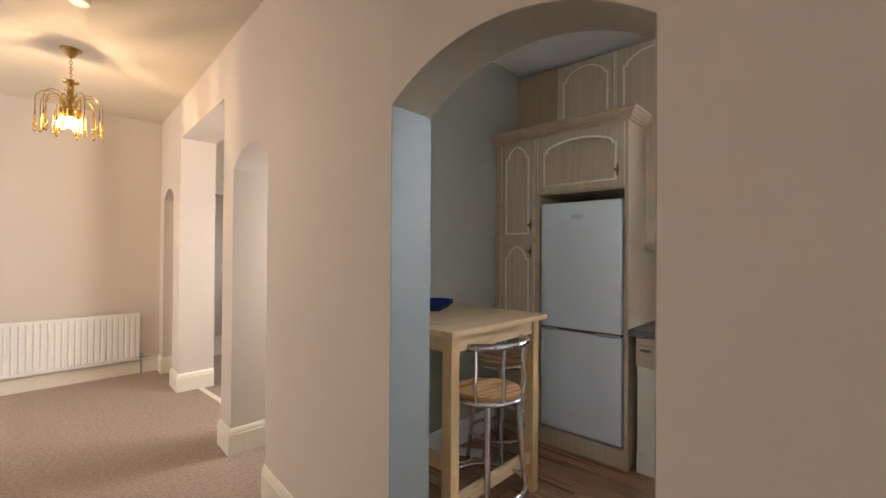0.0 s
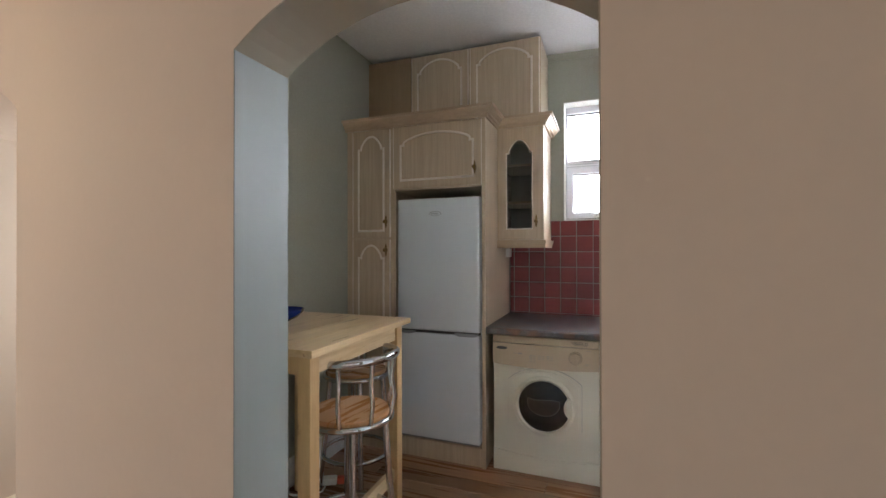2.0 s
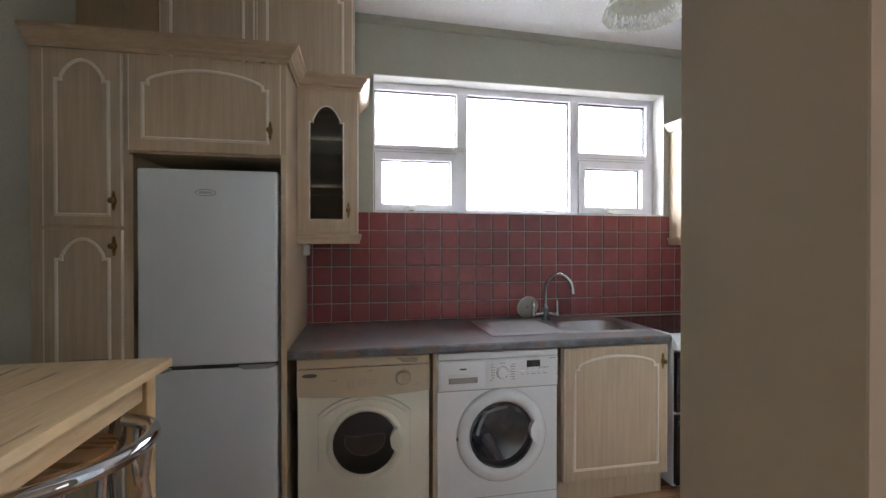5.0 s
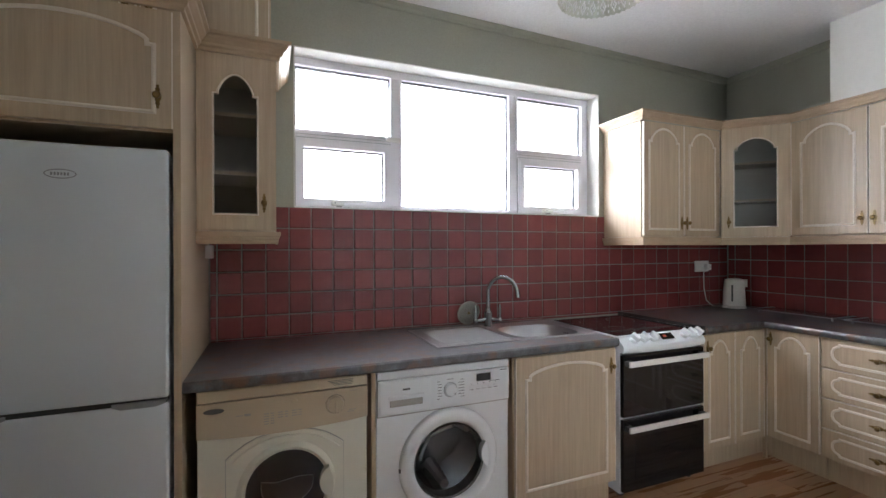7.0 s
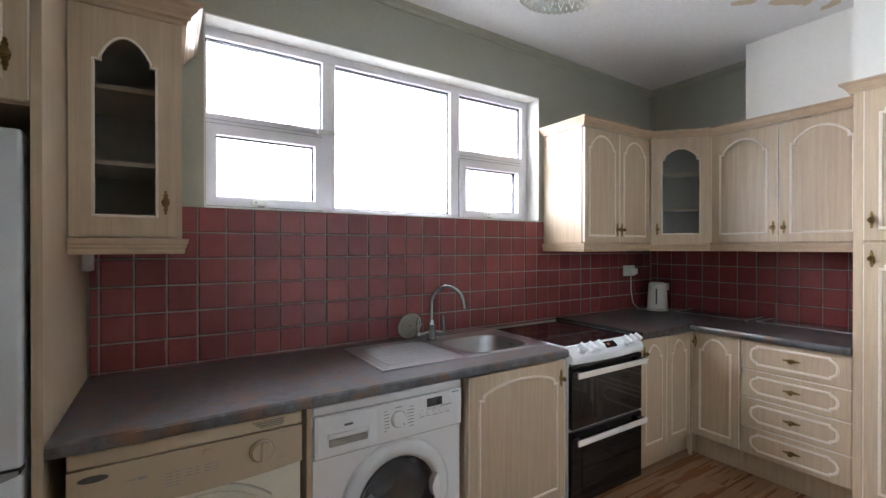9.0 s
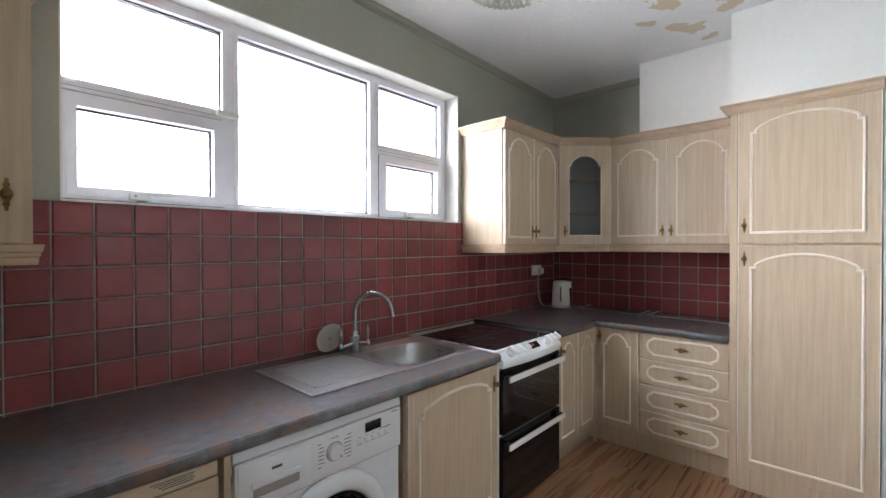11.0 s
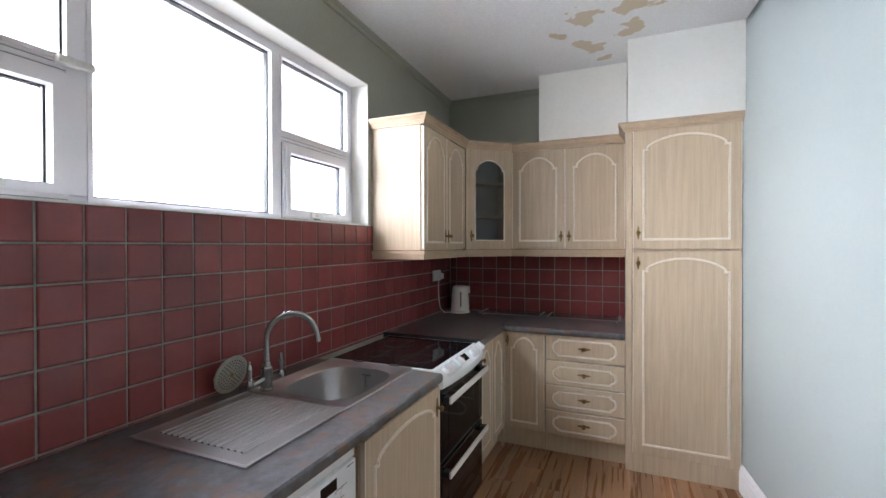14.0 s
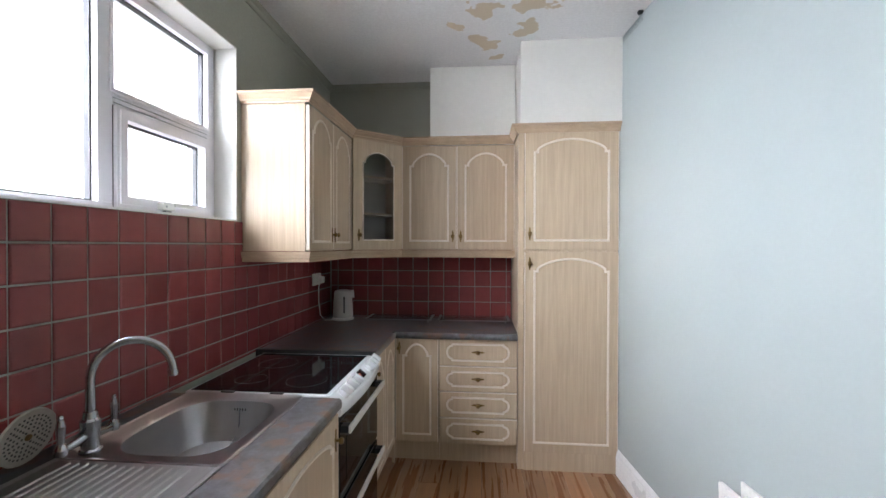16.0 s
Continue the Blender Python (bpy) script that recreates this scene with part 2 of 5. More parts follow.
def perforated():
    """Steel with rows of small punched holes."""
    m = shade("perforated_drum_steel", (0.62, 0.62, 0.63), (0.50, 0.50, 0.51), 10.0, 0.22, metal=0.9)
    nt, b = m.node_tree, m.node_tree.nodes["Principled BSDF"]
    src = b.inputs["Base Color"].links[0].from_socket
    tc = nt.nodes.new("ShaderNodeTexCoord")
    v = nt.nodes.new("ShaderNodeTexVoronoi")
    v.inputs["Scale"].default_value, v.inputs["Randomness"].default_value = 110.0, 0.0
    nt.links.new(tc.outputs["Object"], v.inputs["Vector"])
    k = nt.nodes.new("ShaderNodeMapRange")
    k.inputs[1].default_value, k.inputs[2].default_value = 0.42, 0.34
    nt.links.new(v.outputs["Distance"], k.inputs[0])
    mix = nt.nodes.new("ShaderNodeMix")
    mix.data_type = "RGBA"
    mix.inputs[7].default_value = (0.015, 0.015, 0.015, 1)
    nt.links.new(k.outputs[0], mix.inputs[0])
    nt.links.new(src, mix.inputs[6])
    nt.links.new(mix.outputs[2], b.inputs["Base Color"])
    return m


M["perforated"] = perforated()
M["outside"] = glow("bright_overcast_distance", (0.93, 0.945, 1.0), 2.8)


def stained_ceiling():
    m = shade("ceiling_paint_with_peeling", (0.81, 0.80, 0.79), (0.75, 0.74, 0.735), 1.3, 0.85, fine=70, bump=0.15)
    nt, b = m.node_tree, m.node_tree.nodes["Principled BSDF"]
    src = b.inputs["Base Color"].links[0].from_socket
    tc = nt.nodes.new("ShaderNodeTexCoord")
    n = nt.nodes.new("ShaderNodeTexNoise")
    n.inputs["Scale"].default_value, n.inputs["Detail"].default_value = 7.0, 9.0
    nt.links.new(tc.outputs["Object"], n.inputs["Vector"])
    total = None
    for cx, cy, r in ((2.07, -1.64, 0.18), (1.81, -1.60, 0.21), (1.82, -1.76, 0.15), (1.84, -1.92, 0.13), (2.08, -2.02, 0.15), (1.97, -2.22, 0.10), (2.22, -1.81, 0.12)):
        d = nt.nodes.new("ShaderNodeVectorMath")
        d.operation = "DISTANCE"
        d.inputs[1].default_value = (cx, cy, 0.0)
        flat = nt.nodes.new("ShaderNodeVectorMath")
        flat.operation = "MULTIPLY"
        flat.inputs[1].default_value = (1, 1, 0)
        nt.links.new(tc.outputs["Object"], flat.inputs[0])
        nt.links.new(flat.outputs[0], d.inputs[0])
        k = nt.nodes.new("ShaderNodeMapRange")
        k.inputs[1].default_value, k.inputs[2].default_value = r, 0.0
        nt.links.new(d.outputs["Value"], k.inputs[0])
        if total is None:
            total = k.outputs[0]
        else:
            mx = nt.nodes.new("ShaderNodeMath")
            mx.operation = "MAXIMUM"
            nt.links.new(total, mx.inputs[0])
            nt.links.new(k.outputs[0], mx.inputs[1])
            total = mx.outputs[0]
    s = nt.nodes.new("ShaderNodeMath")
    s.operation = "MULTIPLY_ADD"
    s.inputs[1].default_value = 0.30
    nt.links.new(total, s.inputs[0])
    nt.links.new(n.outputs["Fac"], s.inputs[2])
    step = nt.nodes.new("ShaderNodeMapRange")
    step.inputs[1].default_value, step.inputs[2].default_value = 0.690, 0.708
    nt.links.new(s.outputs[0], step.inputs[0])
    gate = nt.nodes.new("ShaderNodeMath")
    gate.operation = "MULTIPLY"
    near = nt.nodes.new("ShaderNodeMapRange")
    near.inputs[1].default_value, near.inputs[2].default_value = 0.0, 0.15
    nt.links.new(total, near.inputs[0])
    nt.links.new(step.outputs[0], gate.inputs[0])
    nt.links.new(near.outputs[0], gate.inputs[1])
    mix = nt.nodes.new("ShaderNodeMix")
    mix.data_type = "RGBA"
    mix.inputs[7].default_value = (0.60, 0.50, 0.37, 1)
    nt.links.new(gate.outputs[0], mix.inputs[0])
    nt.links.new(src, mix.inputs[6])
    nt.links.new(mix.outputs[2], b.inputs["Base Color"])
    return m


M["ceiling"] = stained_ceiling()
M["dining_ceiling"] = shade("cream_ceiling_paint", (0.66, 0.58, 0.475), (0.62, 0.545, 0.445), 1.5, 0.85, fine=70, bump=0.12)

# ---- mesh helpers ----


def mesh_of(name, bm, material, smooth=False):
    me = bpy.data.meshes.new(name)
    bmesh.ops.recalc_face_normals(bm, faces=bm.faces)
    bm.to_mesh(me)
    bm.free()
    me.materials.append(M[material])
    if smooth:
        for p in me.polygons:
            p.use_smooth = True
        me.set_sharp_from_angle(angle=radians(38))
    return me


def part(name, bm, material, parent, label="", smooth=False):
    ob = new(name, mesh_of(name, bm, material, smooth))
    ob.parent = parent
    if label:
        tagged(ob, label)
    return ob


def thing(name, m, label, category, group="", kind=""):
    ob = new(name)
    ob.empty_display_size = 0.05
    ob.matrix_world = m
    return tagged(ob, label, category, group, kind)


def solo(name, bm, material, m, label, category="", group="", kind="", smooth=False):
    ob = new(name, mesh_of(name, bm, material, smooth))
    ob.matrix_world = m
    return tagged(ob, label, category, group, kind)


def add_box(bm, x0, x1, y0, y1, z0, z1, bevel=0.0, seg=2):
    v = bmesh.ops.create_cube(bm, size=1.0)["verts"]
    sx, sy, sz = abs(x1 - x0), abs(y1 - y0), abs(z1 - z0)
    for q in v:
        q.co = Vector(((x0 + x1) / 2 + q.co.x * sx, (y0 + y1) / 2 + q.co.y * sy, (z0 + z1) / 2 + q.co.z * sz))
    if bevel:
        edges = list({e for q in v for e in q.link_edges})
        bmesh.ops.bevel(bm, geom=edges, offset=bevel, segments=seg, profile=0.6, affect="EDGES")
    return bm


def box(x0, x1, y0, y1, z0, z1, bevel=0.0, seg=2):
    return add_box(bmesh.new(), x0, x1, y0, y1, z0, z1, bevel, seg)


def prism(pts, z0, z1, bm=None):
    bm = bm or bmesh.new()
    lo = [bm.verts.new((x, y, z0)) for x, y in pts]
    hi = [bm.verts.new((x, y, z1)) for x, y in pts]
    n = len(pts)
    bm.faces.new(lo)
    bm.faces.new(hi)
    for i in range(n):
        bm.faces.new((lo[i], lo[(i + 1) % n], hi[(i + 1) % n], hi[i]))
    return bm


def plate(pts, y0, y1, bm=None):
    """A slab with an outline in x and z, between two depths."""
    bm = bm or bmesh.new()
    a = [bm.verts.new((x, y0, z)) for x, z in pts]
    b = [bm.verts.new((x, y1, z)) for x, z in pts]
    n = len(pts)
    bm.faces.new(a)
    bm.faces.new(b)
    for i in range(n):
        bm.faces.new((a[i], a[(i + 1) % n], b[(i + 1) % n], b[i]))
    return bm


def ring(outer, inner, y0, y1, bm=None):
    """A frame between two outlines of the same count in x and z."""
    bm = bm or bmesh.new()
    rows = [[bm.verts.new((x, y, z)) for x, z in pts] for pts, y in ((outer, y0), (inner, y0), (inner, y1), (outer, y1))]
    n = len(outer)
    for k in range(4):
        for i in range(n):
            j = (i + 1) % n
            bm.faces.new((rows[k][i], rows[k][j], rows[(k + 1) % 4][j], rows[(k + 1) % 4][i]))
    return bm


def mitred(path, closed):
    """The miter direction at each point of a flat path, to the left of its run."""
    out = []
    n = len(path)
    for i in range(n):
        a = Vector(path[i]) - Vector(path[i - 1]) if (closed or i > 0) else None
        b = Vector(path[(i + 1) % n]) - Vector(path[i]) if (closed or i < n - 1) else None
        a, b = (a or b).normalized(), (b or a).normalized()
        na, nb = Vector((-a.y, a.x)), Vector((-b.y, b.x))
        m = (na + nb).normalized()
        out.append(m / max(0.35, m.dot(na)))
    return out


def sweep(path, profile, closed=False, bm=None, lift=lambda p, o, h: (p[0] + o[0], p[1] + o[1], h)):
    """Carries a profile of (outward, height) along a flat path; outward is to the left of its run."""
    bm = bm or bmesh.new()
    rows = []
    for p, m in zip(path, mitred(path, closed)):
        rows.append([bm.verts.new(lift(p, (m.x * o, m.y * o), h)) for o, h in profile])
    n, k = len(rows), len(profile)
    for i in range(n if closed else n - 1):
        for j in range(k):
            bm.faces.new((rows[i][j], rows[(i + 1) % n][j], rows[(i + 1) % n][(j + 1) % k], rows[i][(j + 1) % k]))
    if not closed:
        bm.faces.new(rows[0])
        bm.faces.new(rows[-1])
    return bm


def tube(path, r, sides=10, bm=None, closed=False, r_end=None):
    """A round bar along points in space."""
    bm = bm or bmesh.new()
    path = [Vector(p) for p in path]
    n = len(path)
    rows, side = [], None
    for i, p in enumerate(path):
        a = path[(i + 1) % n] if (closed or i < n - 1) else p
        b = path[i - 1] if (closed or i > 0) else p
        d = (a - b).normalized()
        side = (side - d * side.dot(d)) if side else d.orthogonal()
        side.normalize()
        up = d.cross(side)
        rad = r if r_end is None else r + (r_end - r) * i / (n - 1)
        rows.append([bm.verts.new(p + rad * (math.cos(2 * math.pi * k / sides) * side + math.sin(2 * math.pi * k / sides) * up)) for k in range(sides)])
    for i in range(n if closed else n - 1):
        for k in range(sides):
            bm.faces.new((rows[i][k], rows[i][(k + 1) % sides], rows[(i + 1) % n][(k + 1) % sides], rows[(i + 1) % n][k]))
    if not closed:
        bm.faces.new(rows[0])
        bm.faces.new(rows[-1])
    return bm


def lathe(profile, sides=32, bm=None, axis="z", at=(0, 0, 0), cap=True):
    """Turns a profile of (radius, height) round an axis."""
    bm = bm or bmesh.new()
    rows = []

    def place(r, h, a):
        c, s = r * math.cos(a), r * math.sin(a)
        p = (c, s, h) if axis == "z" else ((c, -h, s) if axis == "y" else (h, c, s))
        return Vector(p) + Vector(at)

    for r, h in profile:
        rows.append([bm.verts.new(place(max(r, 1e-4), h, 2 * math.pi * k / sides)) for k in range(sides)])
    for i in range(len(rows) - 1):
        for k in range(sides):
            bm.faces.new((rows[i][k], rows[i][(k + 1) % sides], rows[i + 1][(k + 1) % sides], rows[i + 1][k]))
    if cap:
        bm.faces.new(rows[0])
        bm.faces.new(rows[-1])
    return bm


def disc_pts(cx, cz, r, n=40, flat=1.0):
    return [(cx + r * math.cos(2 * math.pi * k / n), cz + r * flat * math.sin(2 * math.pi * k / n)) for k in range(n)]

# ---- the large structure ----
I4 = Matrix.Identity(4)


def wall(name, bm, material, label):
    return solo(name, bm, material, I4, label, "wall", kind="structure")


WX, WOUT = 3.295, 3.56          # inner and outer face of the window wall
LY, EY = 2.13, -2.65            # side wall by the larder, end wall
OY0, OY1, OZ0, OZ1 = -1.322, 0.726, 1.560, 2.422   # window opening
bm = box(WX, WOUT, EY - 0.25, LY + 0.25, 0, OZ0)
add_box(bm, WX, WOUT, EY - 0.25, LY + 0.25, OZ1, 2.9)
add_box(bm, WX, WOUT, EY - 0.25, OY0, OZ0, OZ1)
add_box(bm, WX, WOUT, OY1, LY + 0.25, OZ0, OZ1)
wall_window = wall("wall_east", bm, "sage", "sage green painted kitchen wall with window opening")
rv = box(WX - 0.002, 3.43, OY0, OY1, OZ1 - 0.006, OZ1)
add_box(rv, WX - 0.002, 3.43, OY0, OY0 + 0.006, OZ0, OZ1 - 0.006)
add_box(rv, WX - 0.002, 3.43, OY1 - 0.006, OY1, OZ0, OZ1 - 0.006)
wall("window_reveal", rv, "white_plaster", "white painted plaster window reveal")
wall_end = wall("wall_south", box(0.9, WX, EY - 0.25, EY, 0, 2.9), "sage", "sage green kitchen end wall")
wall("wall_north", box(0.996, WX, LY, LY + 0.17, 0, 2.9), "sage", "sage green wall beside the tall larder")


def dx(y):
    """The dining room face of the dividing wall, which runs slightly askew."""
    return 0.813 + (y - 1.262) * 0.1256 if y < 2.48 else 0.966 + (y - 2.48) * 0.0959


def kx(y):
    """The kitchen face of the dividing wall south of the arch."""
    return 0.997 + (0.444 - y) * 0.0874


def arch_head(bm, y0, y1, x_front, x_back, spring, rise, top, n=24):
    """The wall over an arched opening."""
    half = (y1 - y0) / 2
    R = (half * half + rise * rise) / (2 * rise)
    rows = []
    for i in range(n + 1):
        y = y0 + (y1 - y0) * i / n
        d = y - (y0 + y1) / 2
        z = spring + math.sqrt(R * R - d * d) - (R - rise)
        rows.append([bm.verts.new(p) for p in ((x_front(y), y, z), (x_back(y), y, z), (x_back(y), y, top), (x_front(y), y, top))])
    for a, b in zip(rows, rows[1:]):
        for k in range(4):
            bm.faces.new((a[k], b[k], b[(k + 1) % 4], a[(k + 1) % 4]))
    bm.faces.new(rows[0])
    bm.faces.new(rows[-1])


A0, A1 = 0.444, 1.262
TOP = 2.9
back = lambda y: dx(y) + 0.31


def face(y0, y1):
    return [(dx(y0), y0), (back(y0), y0), (back(y1), y1), (dx(y1), y1)]


DW = "beige painted dividing wall"
wall("wall_dividing_1", prism([(0.813, A0), (0.813, -2.2), (1.00, -2.2), (0.990, A0)], 0, TOP), "beige", DW + " beside the kitchen arch")
bm = bmesh.new()
arch_head(bm, A0, A1, lambda y: 0.813, lambda y: 0.990, 1.817, 0.140, TOP)
wall("wall_dividing_2", bm, "beige", DW + " over the kitchen arch")
wall("wall_dividing_3", prism([(0.813, A1), (0.990, A1), (0.990, 2.14), (1.27, 2.30), (1.27, 2.48), (0.966, 2.48)], 0, TOP), "beige", DW + " between two arches")
bm = bmesh.new()
arch_head(bm, 2.48, 3.10, dx, back, 1.87, 0.11, TOP)
wall("wall_dividing_4", bm, "beige", DW + " over a narrow arch")
wall("wall_dividing_5", prism(face(3.10, 3.33), 0, TOP), "beige", "beige painted wall pier")
wall("wall_dividing_6", prism(face(3.33, 4.75), 2.40, TOP), "beige", DW + " over the hall opening")
wall("wall_dividing_7", prism(face(4.75, 5.05), 0, TOP), "beige", "beige painted pillar between hall and dining room")
bm = bmesh.new()
arch_head(bm, 5.05, 5.58, dx, back, 1.87, 0.11, TOP)
wall("wall_dividing_8", bm, "beige", DW + " over a narrow arch")
wall("wall_dividing_9", prism(face(5.58, 5.85), 0, TOP), "beige", DW + " at the far corner")
# kitchen faces of the dividing wall
wall("wall_west_kitchen", prism([(kx(A0), A0), (kx(-2.75), -2.75), (0.990, -2.75), (0.990, A0)], 0, TOP), "pale_blue", "pale blue painted kitchen wall")
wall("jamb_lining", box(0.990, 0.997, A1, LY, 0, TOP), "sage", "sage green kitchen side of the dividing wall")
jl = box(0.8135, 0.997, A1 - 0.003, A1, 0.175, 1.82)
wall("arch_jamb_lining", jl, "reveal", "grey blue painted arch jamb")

# darker sheets over jamb and soffit carry the arch's shade in their colour
wall("arch_jamb_lining", box(0.8135, 0.994, A0, A0 + 0.003, 0, 1.82), "arch_shade", "beige arch jamb with its shade painted into the colour")
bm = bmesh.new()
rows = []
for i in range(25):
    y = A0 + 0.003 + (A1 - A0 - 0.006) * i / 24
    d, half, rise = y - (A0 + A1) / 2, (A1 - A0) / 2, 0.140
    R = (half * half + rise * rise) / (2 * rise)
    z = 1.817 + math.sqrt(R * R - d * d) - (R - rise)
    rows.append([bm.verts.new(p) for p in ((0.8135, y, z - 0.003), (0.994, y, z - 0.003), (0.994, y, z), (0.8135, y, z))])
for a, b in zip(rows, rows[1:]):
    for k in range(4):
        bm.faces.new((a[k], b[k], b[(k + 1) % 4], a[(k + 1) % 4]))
wall("arch_soffit_shade", bm, "arch_shade", "beige underside of the arch with its shade painted into the colour")

# dining room shell
wall("wall_dining_north", box(-3.0, 1.75, 5.80, 6.05, 0, TOP), "beige", "beige painted dining room wall")
bm = box(-3.05, -2.8, -2.2, 6.05, 0, 0.8)
add_box(bm, -3.05, -2.8, -2.2, 6.05, 2.15, TOP)
for y0, y1 in ((-2.2, 4.02), (5.5, 6.05)):
    add_box(bm, -3.05, -2.8, y0, y1, 0.8, 2.15)
wall("wall_dining_west", bm, "beige", "beige painted dining room window wall")
bm = box(-3.05, 0.813, -2.45, -2.2, 0, 0.8)
add_box(bm, -3.05, 0.813, -2.45, -2.2, 2.15, TOP)
add_box(bm, -3.05, -2.3, -2.45, -2.2, 0.8, 2.15)
add_box(bm, -0.4, 0.813, -2.45, -2.2, 0.8, 2.15)
wall("wall_dining_south", bm, "beige", "beige painted dining room wall with a window opening")
# hall beyond the openings
bm = box(2.35, 2.5, 3.25, 3.75, 0, TOP)
# opening at y 2.45 to 3.25 is added for the hall lamp, unseen
add_box(bm, 2.35, 2.5, 2.30, 2.45, 0, TOP)
add_box(bm, 2.35, 2.5, 2.45, 3.25, 0, 1.0)
add_box(bm, 2.35, 2.5, 2.45, 3.25, 2.1, TOP)
add_box(bm, 2.35, 2.5, 4.55, 6.05, 0, TOP)
add_box(bm, 2.35, 2.5, 3.75, 4.55, 2.02, TOP)
wall("wall_hall_east", bm, "beige", "beige painted hall wall with a doorway")
bm = box(2.60, 3.6, 5.8, 6.05, 0, TOP)
add_box(bm, 1.751, 1.778, 5.8, 6.05, 0, TOP)
add_box(bm, 1.778, 2.60, 5.8, 6.05, 2.03, TOP)
wall("wall_hall_north", bm, "beige", "beige painted hall end wall with a doorway")
bm = box(1.60, 3.56, 7.40, 7.55, 0, TOP)
add_box(bm, 1.60, 1.74, 6.05, 7.40, 0, TOP)
# unseen opening in the east side, added so sky light brightens the room
add_box(bm, 3.40, 3.56, 6.05, 7.40, 0, 0.9)
add_box(bm, 3.40, 3.56, 6.05, 7.40, 2.1, TOP)
add_box(bm, 3.40, 3.56, 6.05, 6.35, 0.9, 2.1)
add_box(bm, 3.40, 3.56, 7.15, 7.40, 0.9, 2.1)
add_box(bm, 1.74, 3.40, 6.05, 7.40, 2.5, 2.6)
add_box(bm, 1.74, 3.40, 6.05, 7.40, -0.1, -0.002)
wall("wall_end_room", bm, "beige", "beige painted dim room beyond the hall")
wall("wall_hall_back", box(3.4, 3.56, 2.38, 5.8, 0, TOP), "beige", "beige painted room wall beyond the hall")
wall("wall_hall_side", box(2.5, 3.4, 2.38, 2.5, 0, TOP), "beige", "beige painted room wall beyond the hall")

cb = box(0.9, WOUT, EY - 0.25, LY + 0.25, 0, 0.12)
for v in cb.verts:
    v.co.z += ceiling_z(v.co.y)
solo("ceiling_kitchen", cb, "ceiling", I4, "off-white kitchen ceiling with peeling tan patches", "ceiling", kind="structure")
bm = prism([(-3.05, -2.4), (0.90, -2.4), (0.90, 2.14), (1.1, 2.3), (3.56, 2.38), (3.56, 6.05), (-3.05, 6.05)], 2.755, 2.87)
solo("ceiling_dining", bm, "dining_ceiling", I4, "cream painted dining room ceiling", "ceiling", kind="structure")
bm = prism([(-3.05, -2.4), (0.90, -2.4), (0.90, 2.14), (1.1, 2.3), (3.56, 2.38), (3.56, 6.05), (-3.05, 6.05)], -0.12, 0.0)
solo("floor_carpet", bm, "carpet", I4, "beige cut-pile carpet", "carpet", kind="structure")
floor_kitchen = solo("floor_kitchen", box(0.90, WX, EY, LY, -0.12, -0.004), "underlay", I4, "kitchen floor under oak laminate planks", "floor", kind="structure")
solo("ground", box(-40, 60, -50, 50, -0.5, -0.4), "carpet", I4, "plain ground outside the house", "ground", kind="structure")
solo("backdrop", box(14.0, 14.1, -22, 22, -3, 14), "outside", I4, "bright overcast distance outside the window", "backdrop", kind="structure")

SKIRT = [(0.0, 0.0), (0.018, 0.0), (0.018, 0.130), (0.014, 0.138), (0.014, 0.150), (0.008, 0.165), (0.004, 0.172), (0.0, 0.172)]


def skirting(path, material, label, scale=1.0):
    solo("baseboard", sweep(path, [(o, h * scale) for o, h in SKIRT]), material, I4, label, "baseboard", kind="structure")


# run with the room on the left of the path
CREAM = "cream painted moulded skirting board"
skirting([(0.828, A1), (0.813, A1), (dx(2.48), 2.48)], "cream_gloss", CREAM)
skirting([(back(3.10), 3.10), (dx(3.10), 3.10), (dx(3.33), 3.33), (back(3.33), 3.33)], "cream_gloss", CREAM + " round a pier")
skirting([(back(4.75), 4.75), (dx(4.75), 4.75), (dx(5.05), 5.05), (back(5.05), 5.05)], "cream_gloss", CREAM + " round a pillar")
skirting([(back(5.58), 5.58), (dx(5.58), 5.58), (dx(5.78), 5.78)], "cream_gloss", CREAM)
skirting([(1.262, 5.80), (-2.8, 5.80)], "cream_gloss", CREAM + " under the radiator")
skirting([(2.35, 2.35), (2.35, 3.75)], "cream_gloss", CREAM + " in the hall")
skirting([(2.35, 4.55), (2.35, 5.80)], "cream_gloss", CREAM + " in the hall")
skirting([(1.774, 5.80), (1.60, 5.80)], "cream_gloss", CREAM + " at the hall end")
skirting([(0.813, -2.2), (0.813, A0)], "cream_gloss", CREAM)
skirting([(kx(A0), A0), (kx(-2.05), -2.05)], "white_gloss", "white painted moulded skirting board", 0.92)
skirting([(2.58, LY), (1.0, LY)], "white_gloss", "white painted moulded skirting board behind the table", 0.92)
solo("threshold", box(back(3.4) - 0.02, back(3.4) + 0.03, 3.33, 4.75, 0.0, 0.008, 0.003), "cream_gloss", pose(0, 0, 0), "pale threshold strip in the hall opening", "threshold", kind="structure")

RAIL = [(0.0, -0.040), (0.010, -0.040), (0.014, -0.034), (0.018, -0.022), (0.030, -0.012), (0.036, -0.004), (0.036, 0.006), (0.0, 0.006)]
tb = sweep([(2.430, EY), (WX, EY), (WX, LY)], RAIL)
for v in tb.verts:
    v.co.z += ceiling_z(v.co.y)
solo("trim", tb, "sage", I4, "green painted coving strip under the ceiling", "coving", kind="structure")
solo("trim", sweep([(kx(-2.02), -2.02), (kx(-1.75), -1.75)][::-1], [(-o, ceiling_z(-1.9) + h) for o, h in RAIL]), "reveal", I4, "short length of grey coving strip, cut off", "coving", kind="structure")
cable = tube([(kx(-1.75) + 0.02, -1.745, 2.728), (kx(-1.74) + 0.02, -1.725, 2.725)], 0.014, 12)
